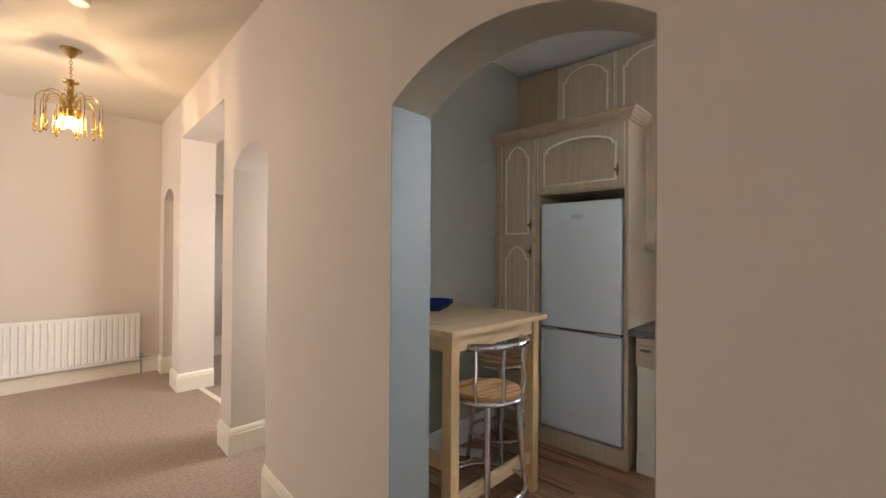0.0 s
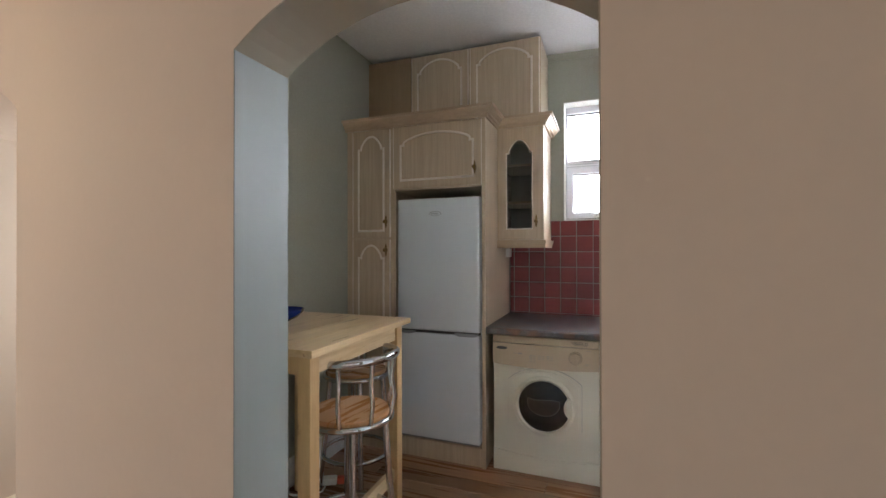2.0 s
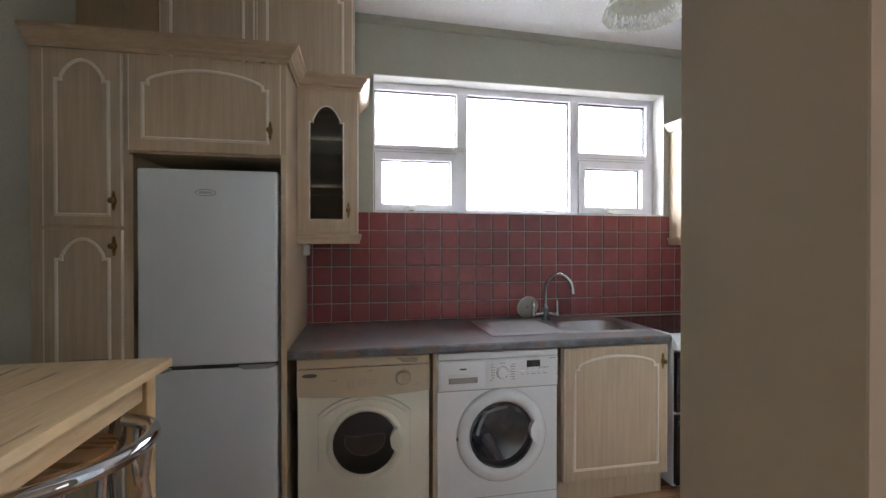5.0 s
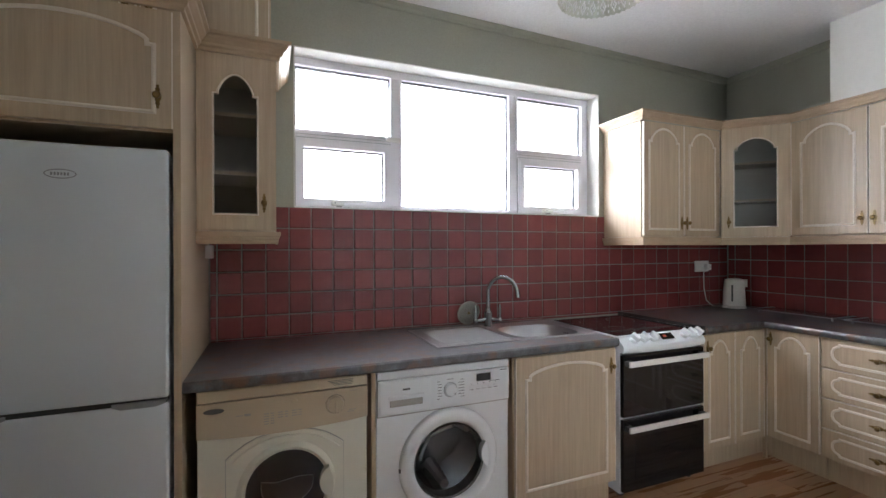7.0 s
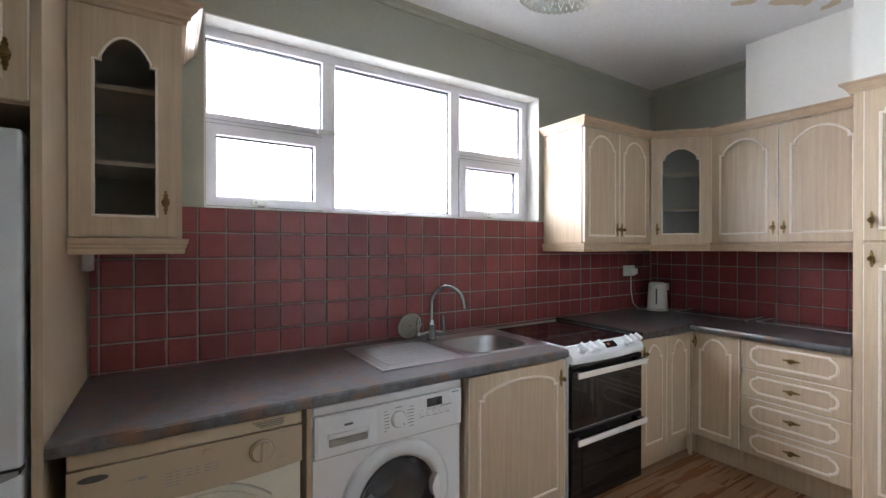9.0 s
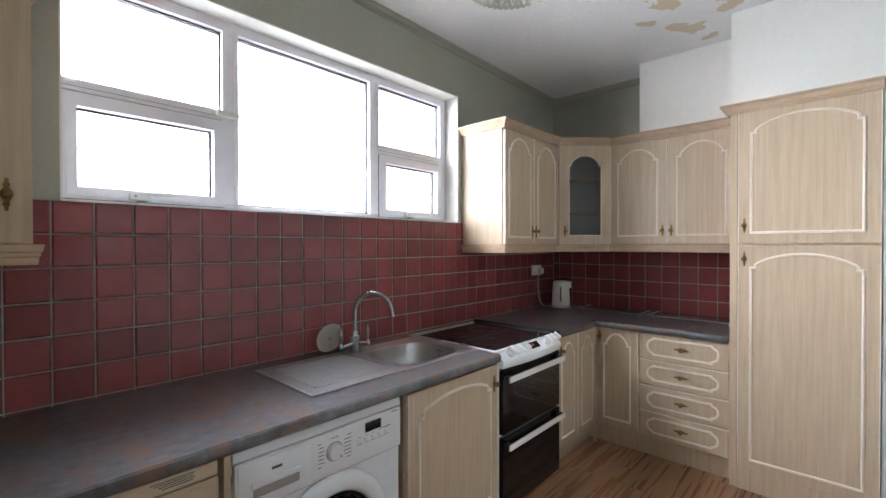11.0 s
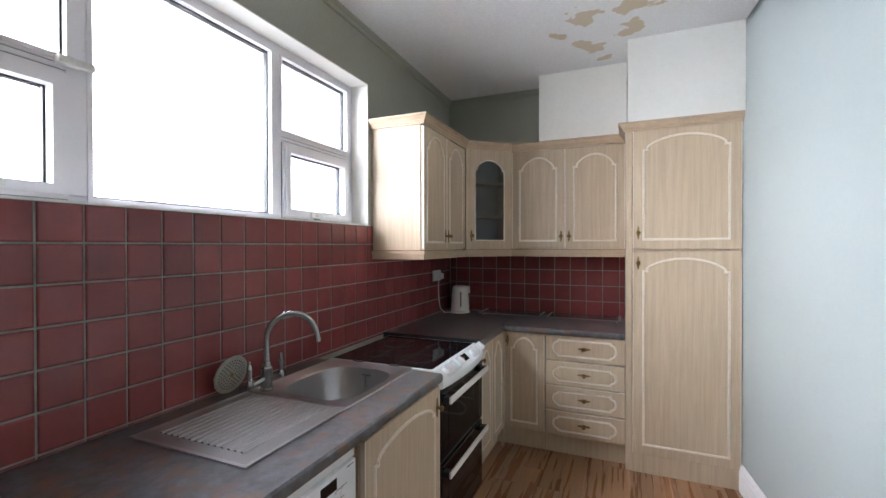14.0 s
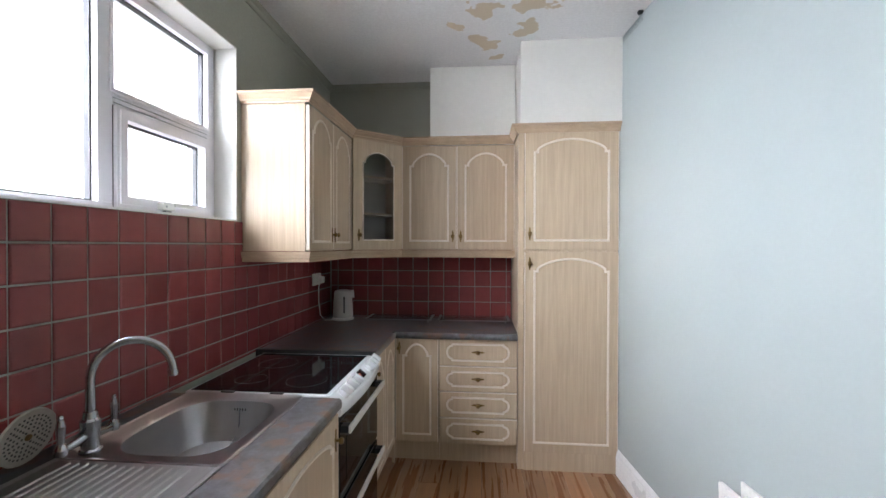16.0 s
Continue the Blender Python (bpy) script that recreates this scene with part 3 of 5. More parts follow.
solo("cable_cap", cable, "black", I4, "small black cable cap at the coving end", "cap", kind="structure")

# boxed-in white plaster above the cupboards
solo("boxing", box(1.837, 2.447, EY, -2.365, 2.16, ceiling_z(EY) + 0.01), "white_plaster", I4, "white plaster boxing above the wall cupboards", "boxing", kind="structure")
solo("boxing", prism([(kx(-2.02), -2.02), (1.832, -2.02), (1.832, EY), (kx(EY), EY)], 2.2050, ceiling_z(EY) + 0.015), "white_plaster", I4, "white plaster boxing above the tall cupboard", "boxing", kind="structure")

# ---- window ----
window = thing("window_1", pose(3.44, 0, 0), "white plastic five-pane kitchen window", "window", kind="structure")


def frame_bar(y0, y1, z0, z1, name="frame_bar", parent=None, x0=-0.03, x1=0.04, mat="upvc"):
    part(name, box(x0, x1, y0, y1, z0, z1, 0.005), mat, parent or window)


WY0, WY1, WZ0, WZ1 = OY0 + 0.004, 0.752, OZ0 + 0.002, OZ1 - 0.004
SWAP = Matrix(((0, 1, 0, 0), (1, 0, 0, 0), (0, 0, 1, 0), (0, 0, 0, 1)))   # outlines in x and z turned to face the room
PY0, PY1, PZ0, PZ1 = -1.257, 0.712, 1.592, 2.368                          # outer limits of the glazing
frame_bar(WY0, WY1, WZ0, PZ0)
frame_bar(WY0, WY1, PZ1, WZ1)
frame_bar(PY1, WY1, PZ0, PZ1)
frame_bar(WY0, PY0, PZ0, PZ1)
frame_bar(0.095, 0.166, PZ0, PZ1, "mullion")
frame_bar(-0.724, -0.654, PZ0, PZ1, "mullion")
frame_bar(0.166, PY1, 1.955, 2.012, "transom")
frame_bar(PY0, -0.724, 1.946, 2.010, "transom")


def outline(y0, y1, z0, z1, g=0.0):
    return [(y0 - g, z0 - g), (y1 + g, z0 - g), (y1 + g, z1 + g), (y0 - g, z1 + g)]


for y0, y1, tz in ((0.166, PY1, 1.955), (PY0, -0.724, 1.946)):
    z0 = PZ0 - 0.014
    s = part("sash", ring(outline(y0, y1, z0, tz), outline(y0 + 0.042, y1 - 0.042, z0 + 0.042, tz - 0.043), -0.046, 0.03), "upvc", window, "opening sash frame")
    s.matrix_local = SWAP
    # dark ring gives the shadow groove between sash and frame
    g = part("sash_shadow", ring(outline(y0, y1, z0, tz, 0.003), outline(y0, y1, z0, tz), -0.0315, -0.02), "rubber", window, "thin dark ring painted in as the shadow groove round the sash")
    g.matrix_local = SWAP
    step = part("sash_step", ring(outline(y0 + 0.012, y1 - 0.012, z0 + 0.012, tz - 0.012), outline(y0 + 0.042, y1 - 0.042, z0 + 0.042, tz - 0.043), -0.052, -0.044), "upvc", window, "raised inner step of the sash")
    step.matrix_local = SWAP
    for zz in (tz + 0.014, tz + 0.032):
        part("transom_bead", box(-0.0355, -0.029, y0, y1, zz, zz + 0.007, 0.002), "upvc", window, "raised bead on the transom")
        part("bead_line", box(-0.0312, -0.029, y0, y1, zz - 0.0026, zz - 0.0004), "grey_plastic", window)
    cy = (y0 + y1) / 2
    fs = part("window_handle", box(-0.078, -0.050, cy + 0.010, cy + 0.080, z0 + 0.004, z0 + 0.034, 0.005), "white_plastic", window, "white casement fastener", True)
    part("lever", prism([(-0.070, cy + 0.020), (-0.082, cy + 0.016), (-0.080, cy - 0.115), (-0.074, cy - 0.118), (-0.070, cy - 0.112)], z0 + 0.022, z0 + 0.034), "white_plastic", fs, "flat white lever", True)
    part("screw", lathe([(0.005, 0.0), (0.004, 0.002), (0.0, 0.002)], 10, None, "x", (-0.0795, cy + 0.062, z0 + 0.019)), "grey_plastic", fs)
    part("fastener_peg", box(-0.070, -0.050, cy + 0.022, cy + 0.052, z0 - 0.010, z0 + 0.004, 0.003), "grey_plastic", window, "dark fastener peg")
for y0, y1, z0, z1, fixed in ((0.166, PY1, 2.012, PZ1, True), (0.208, PY1 - 0.042, PZ0 + 0.028, 1.912, False), (-0.654, 0.095, PZ0, PZ1, True),
                              (PY0, -0.724, 2.010, PZ1, True), (PY0 + 0.042, -0.766, PZ0 + 0.028, 1.903, False)):
    g = part("gasket", ring(outline(y0, y1, z0, z1), outline(y0, y1, z0, z1, -0.006), -0.012, 0.012), "gasket", window, "black glazing gasket")
    g.matrix_local = SWAP
    if fixed:
        bead = part("glazing_bead", ring(outline(y0, y1, z0, z1, 0.016), outline(y0, y1, z0, z1, 0.001), -0.036, -0.028), "upvc", window, "stepped glazing bead")
        bead.matrix_local = SWAP
    p = part("pane", box(0.000, 0.006, y0 + 0.003, y1 - 0.003, z0 + 0.003, z1 - 0.003), "pane", window, "clear glass pane")
    p.visible_shadow = False
part("latch", box(-0.060, -0.034, 0.100, 0.196, 1.980, 2.004, 0.003), "white_plastic", window, "small white alarm contact")
part("sill", box(-0.15, -0.035, OY0 + 0.004, OY1 - 0.004, OZ0 - 0.002, OZ0 + 0.006), "white_gloss", window, "narrow white painted sill")

# ---- kitchen units ----
WEST = lambda x, y: pose(x, y, 0, 0, 0, -90)    # fronts look west, local x runs south
NORTH = lambda x, y: pose(x, y, 0, 0, 0, 180)   # fronts look north, local x runs west
DOOR_T = 0.020


def cathedral(x0, x1, z0, z1, rise, step=0.020, n=14):
    """Panel outline: straight sides, a stepped shoulder, and a low arch."""
    a, b, zs = x0 + step, x1 - step, z1 - rise
    pts = [(x0, z0), (x1, z0), (x1, zs), (b, zs), (b, zs + 0.016)]
    c, half = (a + b) / 2, (b - a) / 2 - 0.004
    for i in range(1, n):
        u = math.cos(math.pi * i / n)
        pts.append((c + half * u, zs + 0.022 + (rise - 0.022) * (1 - u * u) ** 0.85))
    return pts + [(a, zs + 0.016), (a, zs), (x0, zs)]


def notched(x0, x1, z0, z1, e=0.034, n=8):
    """Drawer panel outline: straight top and bottom, stepped corners and bowed ends."""
    zm, h = (z0 + z1) / 2, (z1 - z0) / 2
    right = [(x1 - e, z0), (x1 - e + 0.004, z0 + 0.010)]
    for i in range(n + 1):
        u = -1 + 2 * i / n
        right.append((x1 - e + 0.012 + (e - 0.012) * (1 - u * u) ** 0.6, zm + (h - 0.012) * u))
    right += [(x1 - e + 0.004, z1 - 0.010), (x1 - e, z1)]
    return right + [(x0 + x1 - x, z) for x, z in right[::-1]]


BEAD = [(-0.0085, 0.0), (-0.0078, -0.0022), (-0.0062, -0.0022), (-0.0056, -0.0004), (-0.0046, -0.0046), (-0.001, -0.0060), (0.004, -0.0046), (0.0055, 0.0)]


def moulding(outline, parent, front, scale=1.0):
    flip = lambda p, o, h: (p[0] + o[0], front + h, p[1] + o[1])
    part("moulding", sweep(outline, [(o * scale, h) for o, h in BEAD], True, None, flip), "bead", parent, "limewashed routed moulding")


def knob(parent, x, z, front, sideways=False):
    bm = bmesh.new()
    pl = [(0.0, 0.042), (0.005, 0.038), (0.0035, 0.032), (0.0075, 0.025), (0.005, 0.018), (0.009, 0.012), (0.012, 0.0)]
    out = pl + [(a, -b) for a, b in pl[-2::-1]] + [(-a, -b) for a, b in pl[1:]] + [(-a, b) for a, b in pl[-2:0:-1]]
    if sideways:
        out = [(b, a) for a, b in out]
    plate([(x + a, z + b) for a, b in out], front - 0.0035, front, bm)
    lathe([(0.006, 0.0), (0.005, 0.010), (0.008, 0.014), (0.0125, 0.020), (0.0125, 0.025), (0.008, 0.030), (0.0, 0.031)], 14, bm, "y", (x, front, z))
    part("handle", bm, "brass", parent, "aged brass knob on a decorative backplate", True)


def door(parent, x0, x1, z0, z1, hx=None, hz=None, rise=0.05, inset=0.048, gap=0.0034, top=None, label=""):
    d = part("door", box(x0 + gap, x1 - gap, -DOOR_T, -0.001, z0 + gap, z1 - gap, 0.003), "cab", parent, label)
    moulding(cathedral(x0 + inset, x1 - inset, z0 + inset, z1 - (top or inset * 0.85), rise), d, -DOOR_T)
    # pale worn edge strips
    for a, b in ((x0 + gap - 0.0006, x0 + gap + 0.0035), (x1 - gap - 0.0035, x1 - gap + 0.0006)):
        part("edge", box(a, b, -DOOR_T - 0.0006, -0.004, z0 + gap + 0.003, z1 - gap - 0.003), "bead", d, "pale edging strip")
    if hx is not None:
        knob(d, hx, hz, -DOOR_T)
    return d


def cabinet(name, m, w, depth, z0, z1, label, doors=(), group="", plinth=False, body="cab"):
    c = thing(name, m, label, "cabinet", group)
    part("body", box(0.0008, w - 0.0008, 0.0, depth, z0, z1, 0.001, 1), body, c)
    for d in doors:
        door(c, **d)
    if plinth:
        part("plinth", box(0.001, w - 0.001, 0.045, 0.063, 0.0, z0 - 0.001), "cab", c)
    return c


FX = 2.618          # carcass front of the window run; door faces stand 20 mm proud
# larder
larder = thing("larder_cabinet", WEST(FX, 2.085), "tall pale oak larder cupboard with two doors", "cabinet")
part("body", box(0.001, 0.316, 0.0, 0.67, 0.12, 2.165, 0.001, 1), "cab", larder)
door(larder, 0.006, 0.300, 1.425, 2.158, 0.268, 1.535, 0.085, 0.052)
door(larder, 0.006, 0.300, 0.130, 1.418, 0.268, 1.345, 0.085, 0.052)
part("filler", box(-0.044, 0.0, -0.004, 0.02, 0.0, 2.165), "cab", larder)
part("plinth", box(-0.044, 0.316, 0.004, 0.02, 0.0, 0.119), "cab", larder)
# fridge housing
housing = thing("fridge_housing", WEST(FX, 1.769), "pale oak fridge housing with a lift-up cupboard door", "cabinet")
part("side_panel", box(0.617, 0.640, -0.022, 0.675, 0.0, 2.165, 0.001, 1), "cab", housing, "pale oak end panel")
part("side_panel", box(0.0, 0.016, -0.002, 0.67, 0.12, 1.735), "cab", housing, "pale oak inner panel")
part("body", box(0.0, 0.617, 0.0, 0.67, 1.742, 2.165), "cab", housing)
part("platform", box(0.0, 0.617, -0.012, 0.67, 0.0, 0.118, 0.002, 1), "cab", housing, "pale oak platform under the fridge")
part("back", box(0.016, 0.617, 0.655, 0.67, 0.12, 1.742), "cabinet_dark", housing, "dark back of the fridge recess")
door(housing, 0.003, 0.619, 1.746, 2.160, 0.572, 1.858, 0.070, 0.060, top=0.058)
# cupboards under the ceiling
for k, (y1, y0, hx) in enumerate(((1.773, 1.326, 0.405), (1.326, 0.836, 0.036))):
    w = y1 - y0
    cabinet("top_cabinet", WEST(2.918, y1), w, 0.375, 2.17, 2.758, "pale oak storage cupboard set under the ceiling",
            [dict(x0=0.004, x1=w - 0.004, z0=2.175, z1=2.754, hx=hx, hz=2.30, rise=0.085, inset=0.055)], "cupboards under the ceiling")
    if k == 0:
        part("blank_panel", box(-(LY - 1.775), -0.002, -0.012, 0.375, 2.17, 2.762), "raw_panel", bpy.data.objects["top_cabinet"], "plain brown closing panel")


# glazed wall cabinets


def glazed(name, m, w, depth, z0, z1, label, gx0, gx1, gz0, gz1, hx, hz, rise, leaded=False):
    c = thing(name, m, label, "cabinet", "glazed wall cabinets")
    t = 0.016
    for a in ((0.001, t, 0.0, depth, z0, z1), (w - t, w - 0.001, 0.0, depth, z0, z1)):
        part("side", box(*a), "cab", c)
    part("top", box(t, w - t, 0.0, depth, z1 - t, z1), "cab", c)
    part("bottom", box(t, w - t, 0.0, depth, z0, z0 + t), "cab", c)
    part("back", box(t, w - t, depth - 0.008, depth, z0 + t, z1 - t), "cabinet_dark", c)
    for u in (0.300, 0.725):
        zz = gz0 + (gz1 - gz0) * u
        part("shelf", box(t, w - t, 0.004, depth - 0.01, zz - 0.008, zz + 0.008), "cab", c, "pale shelf")
    inner = cathedral(gx0, gx1, gz0, gz1, rise, 0.018)
    n = len(inner)
    # door frame: outline points paired with the glazed opening
    q = []
    for x, z in inner:
        if z <= gz0 + 1e-6:
            q.append((0.003 if x < w / 2 else w - 0.003, z0 + 0.003))
        elif abs(x - gx0) < 0.006:
            q.append((0.003, z1 - 0.003 if x > gx0 + 0.002 else z))
        elif abs(x - gx1) < 0.006:
            q.append((w - 0.003, z1 - 0.003 if x < gx1 - 0.002 else z))
        else:
            q.append((0.003 + (w - 0.006) * min(1, max(0, (x - gx0 - 0.018) / (gx1 - gx0 - 0.036))), z1 - 0.003))
    d = part("door", ring(q, inner, -DOOR_T, -0.001), "cab", c)
    moulding(inner, d, -DOOR_T + 0.001, 0.62)
    part("glass", plate([(x, z) for x, z in inner], -0.013, -0.010), "door_glass", d, "grey tinted glass")
    for k in (range(-3, 7, 3) if leaded else ()):
        x = gx0 + (gx1 - gx0) * k / 4
        pts = [(x, gz0), (x + 0.6 * (gz1 - gz0) * 0.35, gz1 - rise)]
        for s in (1, -1):
            a, b = (pts if s > 0 else [(pts[1][0], pts[0][1]), (pts[0][0], pts[1][1])])
            # clip the lead line to the opening
            lo, hi = 0.0, 1.0
            ddx = b[0] - a[0]
            for edge, sign in ((gx0, 1), (gx1, -1)):
                t0 = (edge - a[0]) / ddx
                if sign * ddx > 0:
                    lo = max(lo, t0)
                else:
                    hi = min(hi, t0)
            if hi - lo > 0.05:
                p0 = (a[0] + ddx * lo, -0.0142, a[1] + (b[1] - a[1]) * lo)
                p1 = (a[0] + ddx * hi, -0.0142, a[1] + (b[1] - a[1]) * hi)
                part("lead_line", tube([p0, p1], 0.0007, 5), "grey_plastic", d, "thin leaded line")
    knob(d, hx, hz, -DOOR_T)
    return c


glazed("glazed_wall_cabinet", WEST(2.918, 1.128), 0.312, 0.372, 1.412, 2.165, "pale oak wall cabinet with an arched glass door", 0.066, 0.236, 1.486, 2.076, 0.262, 1.535, 0.085)
RX = 2.958
cabinet("wall_cabinet", WEST(RX, -1.360), 0.365 + 0.345, 0.335, 1.408, 2.155, "pale oak two-door wall cabinet, empty side lit by the window",
        [dict(x0=0.003, x1=0.362, z0=1.410, z1=2.150, hx=0.338, hz=1.500, rise=0.085, inset=0.050),
         dict(x0=0.362, x1=0.707, z0=1.410, z1=2.150, hx=0.386, hz=1.500, rise=0.085, inset=0.050)])
P0, P1 = Vector((RX - 0.018, -2.072)), Vector((2.655, -2.348))
CW = (P1 - P0).length
CA = math.degrees(math.atan2((P1 - P0).y, (P1 - P0).x))
glazed("glazed_wall_cabinet", pose(P0.x, P0.y, 0, 0, 0, CA), CW, 0.20, 1.408, 2.155, "pale oak corner wall cabinet with an arched glass door", 0.078, CW - 0.078, 1.478, 2.075, 0.045, 1.510, 0.075, True)
EYF = -2.350
cabinet("wall_cabinet", NORTH(2.652, EYF), 0.812, 0.295, 1.408, 2.155, "pale oak two-door wall cabinet on the end wall",
        [dict(x0=0.003, x1=0.400, z0=1.410, z1=2.150, hx=0.372, hz=1.505, rise=0.085, inset=0.064, top=0.060),
         dict(x0=0.400, x1=0.809, z0=1.410, z1=2.150, hx=0.428, hz=1.505, rise=0.085, inset=0.064, top=0.060)])
TY = -2.070
tall = thing("tall_cabinet", NORTH(1.842, TY), "tall pale oak cupboard with two arched-panel doors", "cabinet")
TW = 1.842 - kx(TY) - 0.002
part("body", box(0.038, TW, 0.0, 0.57, 0.125, 2.165), "cab", tall)
part("side_panel", box(0.0, 0.036, -0.006, 0.57, 0.0, 2.165, 0.001, 1), "cab", tall, "pale oak end panel")
door(tall, 0.038, TW + 0.001, 1.409, 2.160, 0.072, 1.515, 0.080, 0.066, top=0.048)
door(tall, 0.038, TW + 0.001, 0.118, 1.402, 0.072, 1.325, 0.080, 0.066, top=0.048)
part("plinth", box(0.037, TW, -0.012, 0.03, 0.0, 0.124), "cab", tall)

CORNICE = [(0.0, 0.0), (0.012, 0.0), (0.014, 0.012), (0.024, 0.018), (0.026, 0.028), (0.044, 0.044), (0.048, 0.052), (0.060, 0.056), (0.060, 0.070), (0.0, 0.070)]
PELMET = [(0.0, 0.0), (0.0, -0.050), (0.006, -0.052), (0.008, -0.044), (0.008, -0.034), (0.012, -0.030), (0.012, -0.022), (0.016, -0.018), (0.018, -0.004), (0.018, 0.0)]


def strip(name, path, profile, z, label):
    solo(name, sweep(path, [(o, z + h) for o, h in profile]), "trimwood", I4, label, name)


F0 = FX - DOOR_T
strip("cornice", [(F0, LY - 0.002), (F0, 1.128), (2.898, 1.128), (2.898, 0.814), (3.290, 0.814)][::-1], CORNICE, 2.1605, "pinkish oak moulded cornice on the larder and fridge housing")
strip("cornice", [(3.290, -1.356), (RX - 0.020, -1.356), (RX - 0.020, -2.068), (2.648, -2.330), (1.846, -2.330), (1.846, -2.050), (kx(-2.05) + 0.001, -2.050)][::-1], [(o * 0.68, h * 0.78) for o, h in CORNICE], 2.1535, "pinkish oak moulded cornice along the wall cabinets")
strip("pelmet", [(2.898, 1.126), (2.898, 0.816), (3.285, 0.816)][::-1], PELMET, 1.410, "pinkish oak light pelmet under the glazed cabinet")
strip("pelmet", [(3.285, -1.360), (RX - 0.016, -1.360), (RX - 0.016, -2.070), (2.652, -2.334), (1.844, -2.334)][::-1], PELMET, 1.406, "pinkish oak light pelmet under the wall cabinets")

# base units
sink_base = cabinet("base_cabinet", WEST(FX, -0.205), 0.612, 0.66, 0.130, 0.690, "pale oak sink base cabinet with an arched-panel door",
        [dict(x0=0.006, x1=0.604, z0=0.136, z1=0.826, hx=0.572, hz=0.735, rise=0.060, inset=0.062)], "base units", True)
part("rail", box(0.001, 0.611, 0.0, 0.018, 0.691, 0.828), "cab", sink_base)
part("side", box(0.593, 0.611, 0.018, 0.66, 0.691, 0.828), "cab", sink_base)
solo("filler_panel", box(2.62, 3.27, 0.440, 0.458, 0.0, 0.828), "cab", I4, "pale oak panel between the two machines", "panel")
cabinet("base_cabinet", WEST(2.665, -1.500), 0.57, 0.60, 0.130, 0.828, "pale oak base cabinet with two narrow doors",
        [dict(x0=0.006, x1=0.285, z0=0.136, z1=0.826, hx=0.045, hz=0.745, rise=0.075, inset=0.055),
         dict(x0=0.285, x1=0.560, z0=0.136, z1=0.826, rise=0.075, inset=0.055)], "base units", True)
BY = -2.090
cabinet("corner_base_cabinet", NORTH(2.645, BY), 0.292, 0.54, 0.140, 0.828, "pale oak narrow corner base cabinet",
        [dict(x0=0.003, x1=0.290, z0=0.145, z1=0.834, hx=0.030, hz=0.765, rise=0.075, inset=0.055)], "base units", True)
chest = thing("drawer_cabinet", NORTH(2.351, BY), "pale oak four-drawer base unit", "cabinet", "base units")
part("body", box(0.0, 0.508, 0.0, 0.54, 0.140, 0.828), "cab", chest)
part("plinth", box(0.0, 0.508, 0.045, 0.063, 0.0, 0.139), "cab", chest)
for z0, z1 in ((0.657, 0.832), (0.489, 0.650), (0.318, 0.482), (0.146, 0.311)):
    dr = part("drawer", box(0.003, 0.505, -DOOR_T, -0.001, z0, z1, 0.003), "cab", chest)
    moulding(notched(0.055, 0.450, z0 + 0.034, z1 - 0.038), dr, -DOOR_T)
    part("edge", box(0.003, 0.505, -DOOR_T - 0.0006, -0.006, z1 - 0.004, z1 + 0.0004), "bead", dr, "pale edging strip")
    knob(dr, 0.254, (z0 + z1) / 2, -DOOR_T, True)

bm = box(2.7105, 2.728, -2.153, -2.0705, 0.0, 0.129)
add_box(bm, 2.6455, 2.7095, -2.153, -2.1355, 0.0, 0.129)
add_box(bm, 2.647, 2.664, -2.089, -2.071, 0.0, 0.828)
solo("corner_post", bm, "cab", I4, "pale oak corner post and plinth return", "panel")

# worktops
WT = [(0.0, 0.0), (-0.012, 0.0), (-0.012, -0.040), (0.012, -0.040), (0.020, -0.034), (0.022, -0.020), (0.020, -0.006), (0.012, 0.0)]
WZ = 0.870


def worktop(label, edge, pts):
    """A slab with a rounded front edge along one side, and its top."""
    t = thing("worktop", I4, label, "worktop")
    part("slab", prism(pts, WZ - 0.040, WZ), "worktop", t)
    part("front_edge", sweep(edge, [(o * 0.6, WZ - 0.0002 + h * 0.995) for o, h in WT]), "worktop", t, "rounded post-formed edge", True)
    return t


def main_worktop():
    """The long top, cut out for the sink."""
    t = thing("worktop", I4, "slate-effect laminate worktop with an inset sink", "worktop")
    y0, y1, x0, x1 = -0.826, 1.127, 2.610, WX - 0.006
    sx0, sx1, sy0, sy1 = 2.770, 3.165, -0.785, -0.350
    lo, hi = WZ - 0.04, WZ
    bm = ring([(x0, y0), (x1, y0), (x1, y1), (x0, y1)], [(sx0, sy0), (sx1, sy0), (sx1, sy1), (sx0, sy1)], lo, hi)
    for v in bm.verts:
        v.co = Vector((v.co.x, v.co.z, v.co.y))
    part("slab", bm, "worktop", t)
    part("front_edge", sweep([(x0, y1), (x0, y0)][::-1], [(o * 0.9, WZ - 0.0002 + h * 0.995) for o, h in WT]), "worktop", t, "rounded post-formed edge", True)


main_worktop()
worktop("slate-effect laminate corner worktop beside the cooker", [(2.645, -2.035), (2.645, -1.497)],
        [(2.645, -1.497), (2.645, -2.035), (2.645, EY + 0.006), (WX - 0.006, EY + 0.006), (WX - 0.006, -1.497)])
worktop("slate-effect laminate worktop over the drawers", [(1.844, -2.055), (2.643, -2.055)],
        [(1.844, -2.055), (2.643, -2.055), (2.643, EY + 0.006), (1.844, EY + 0.006)])
solo("joint_strip", box(2.636, 2.652, -2.070, -2.03, WZ - 0.002, WZ + 0.003, 0.001), "black", I4, "dark worktop joint strip", "trim", kind="structure")
solo("end_strip", box(2.630, WX - 0.01, -1.510, -1.481, WZ - 0.042, WZ + 0.010, 0.003), "black", I4, "black metal end strip on the worktop", "trim", kind="structure")

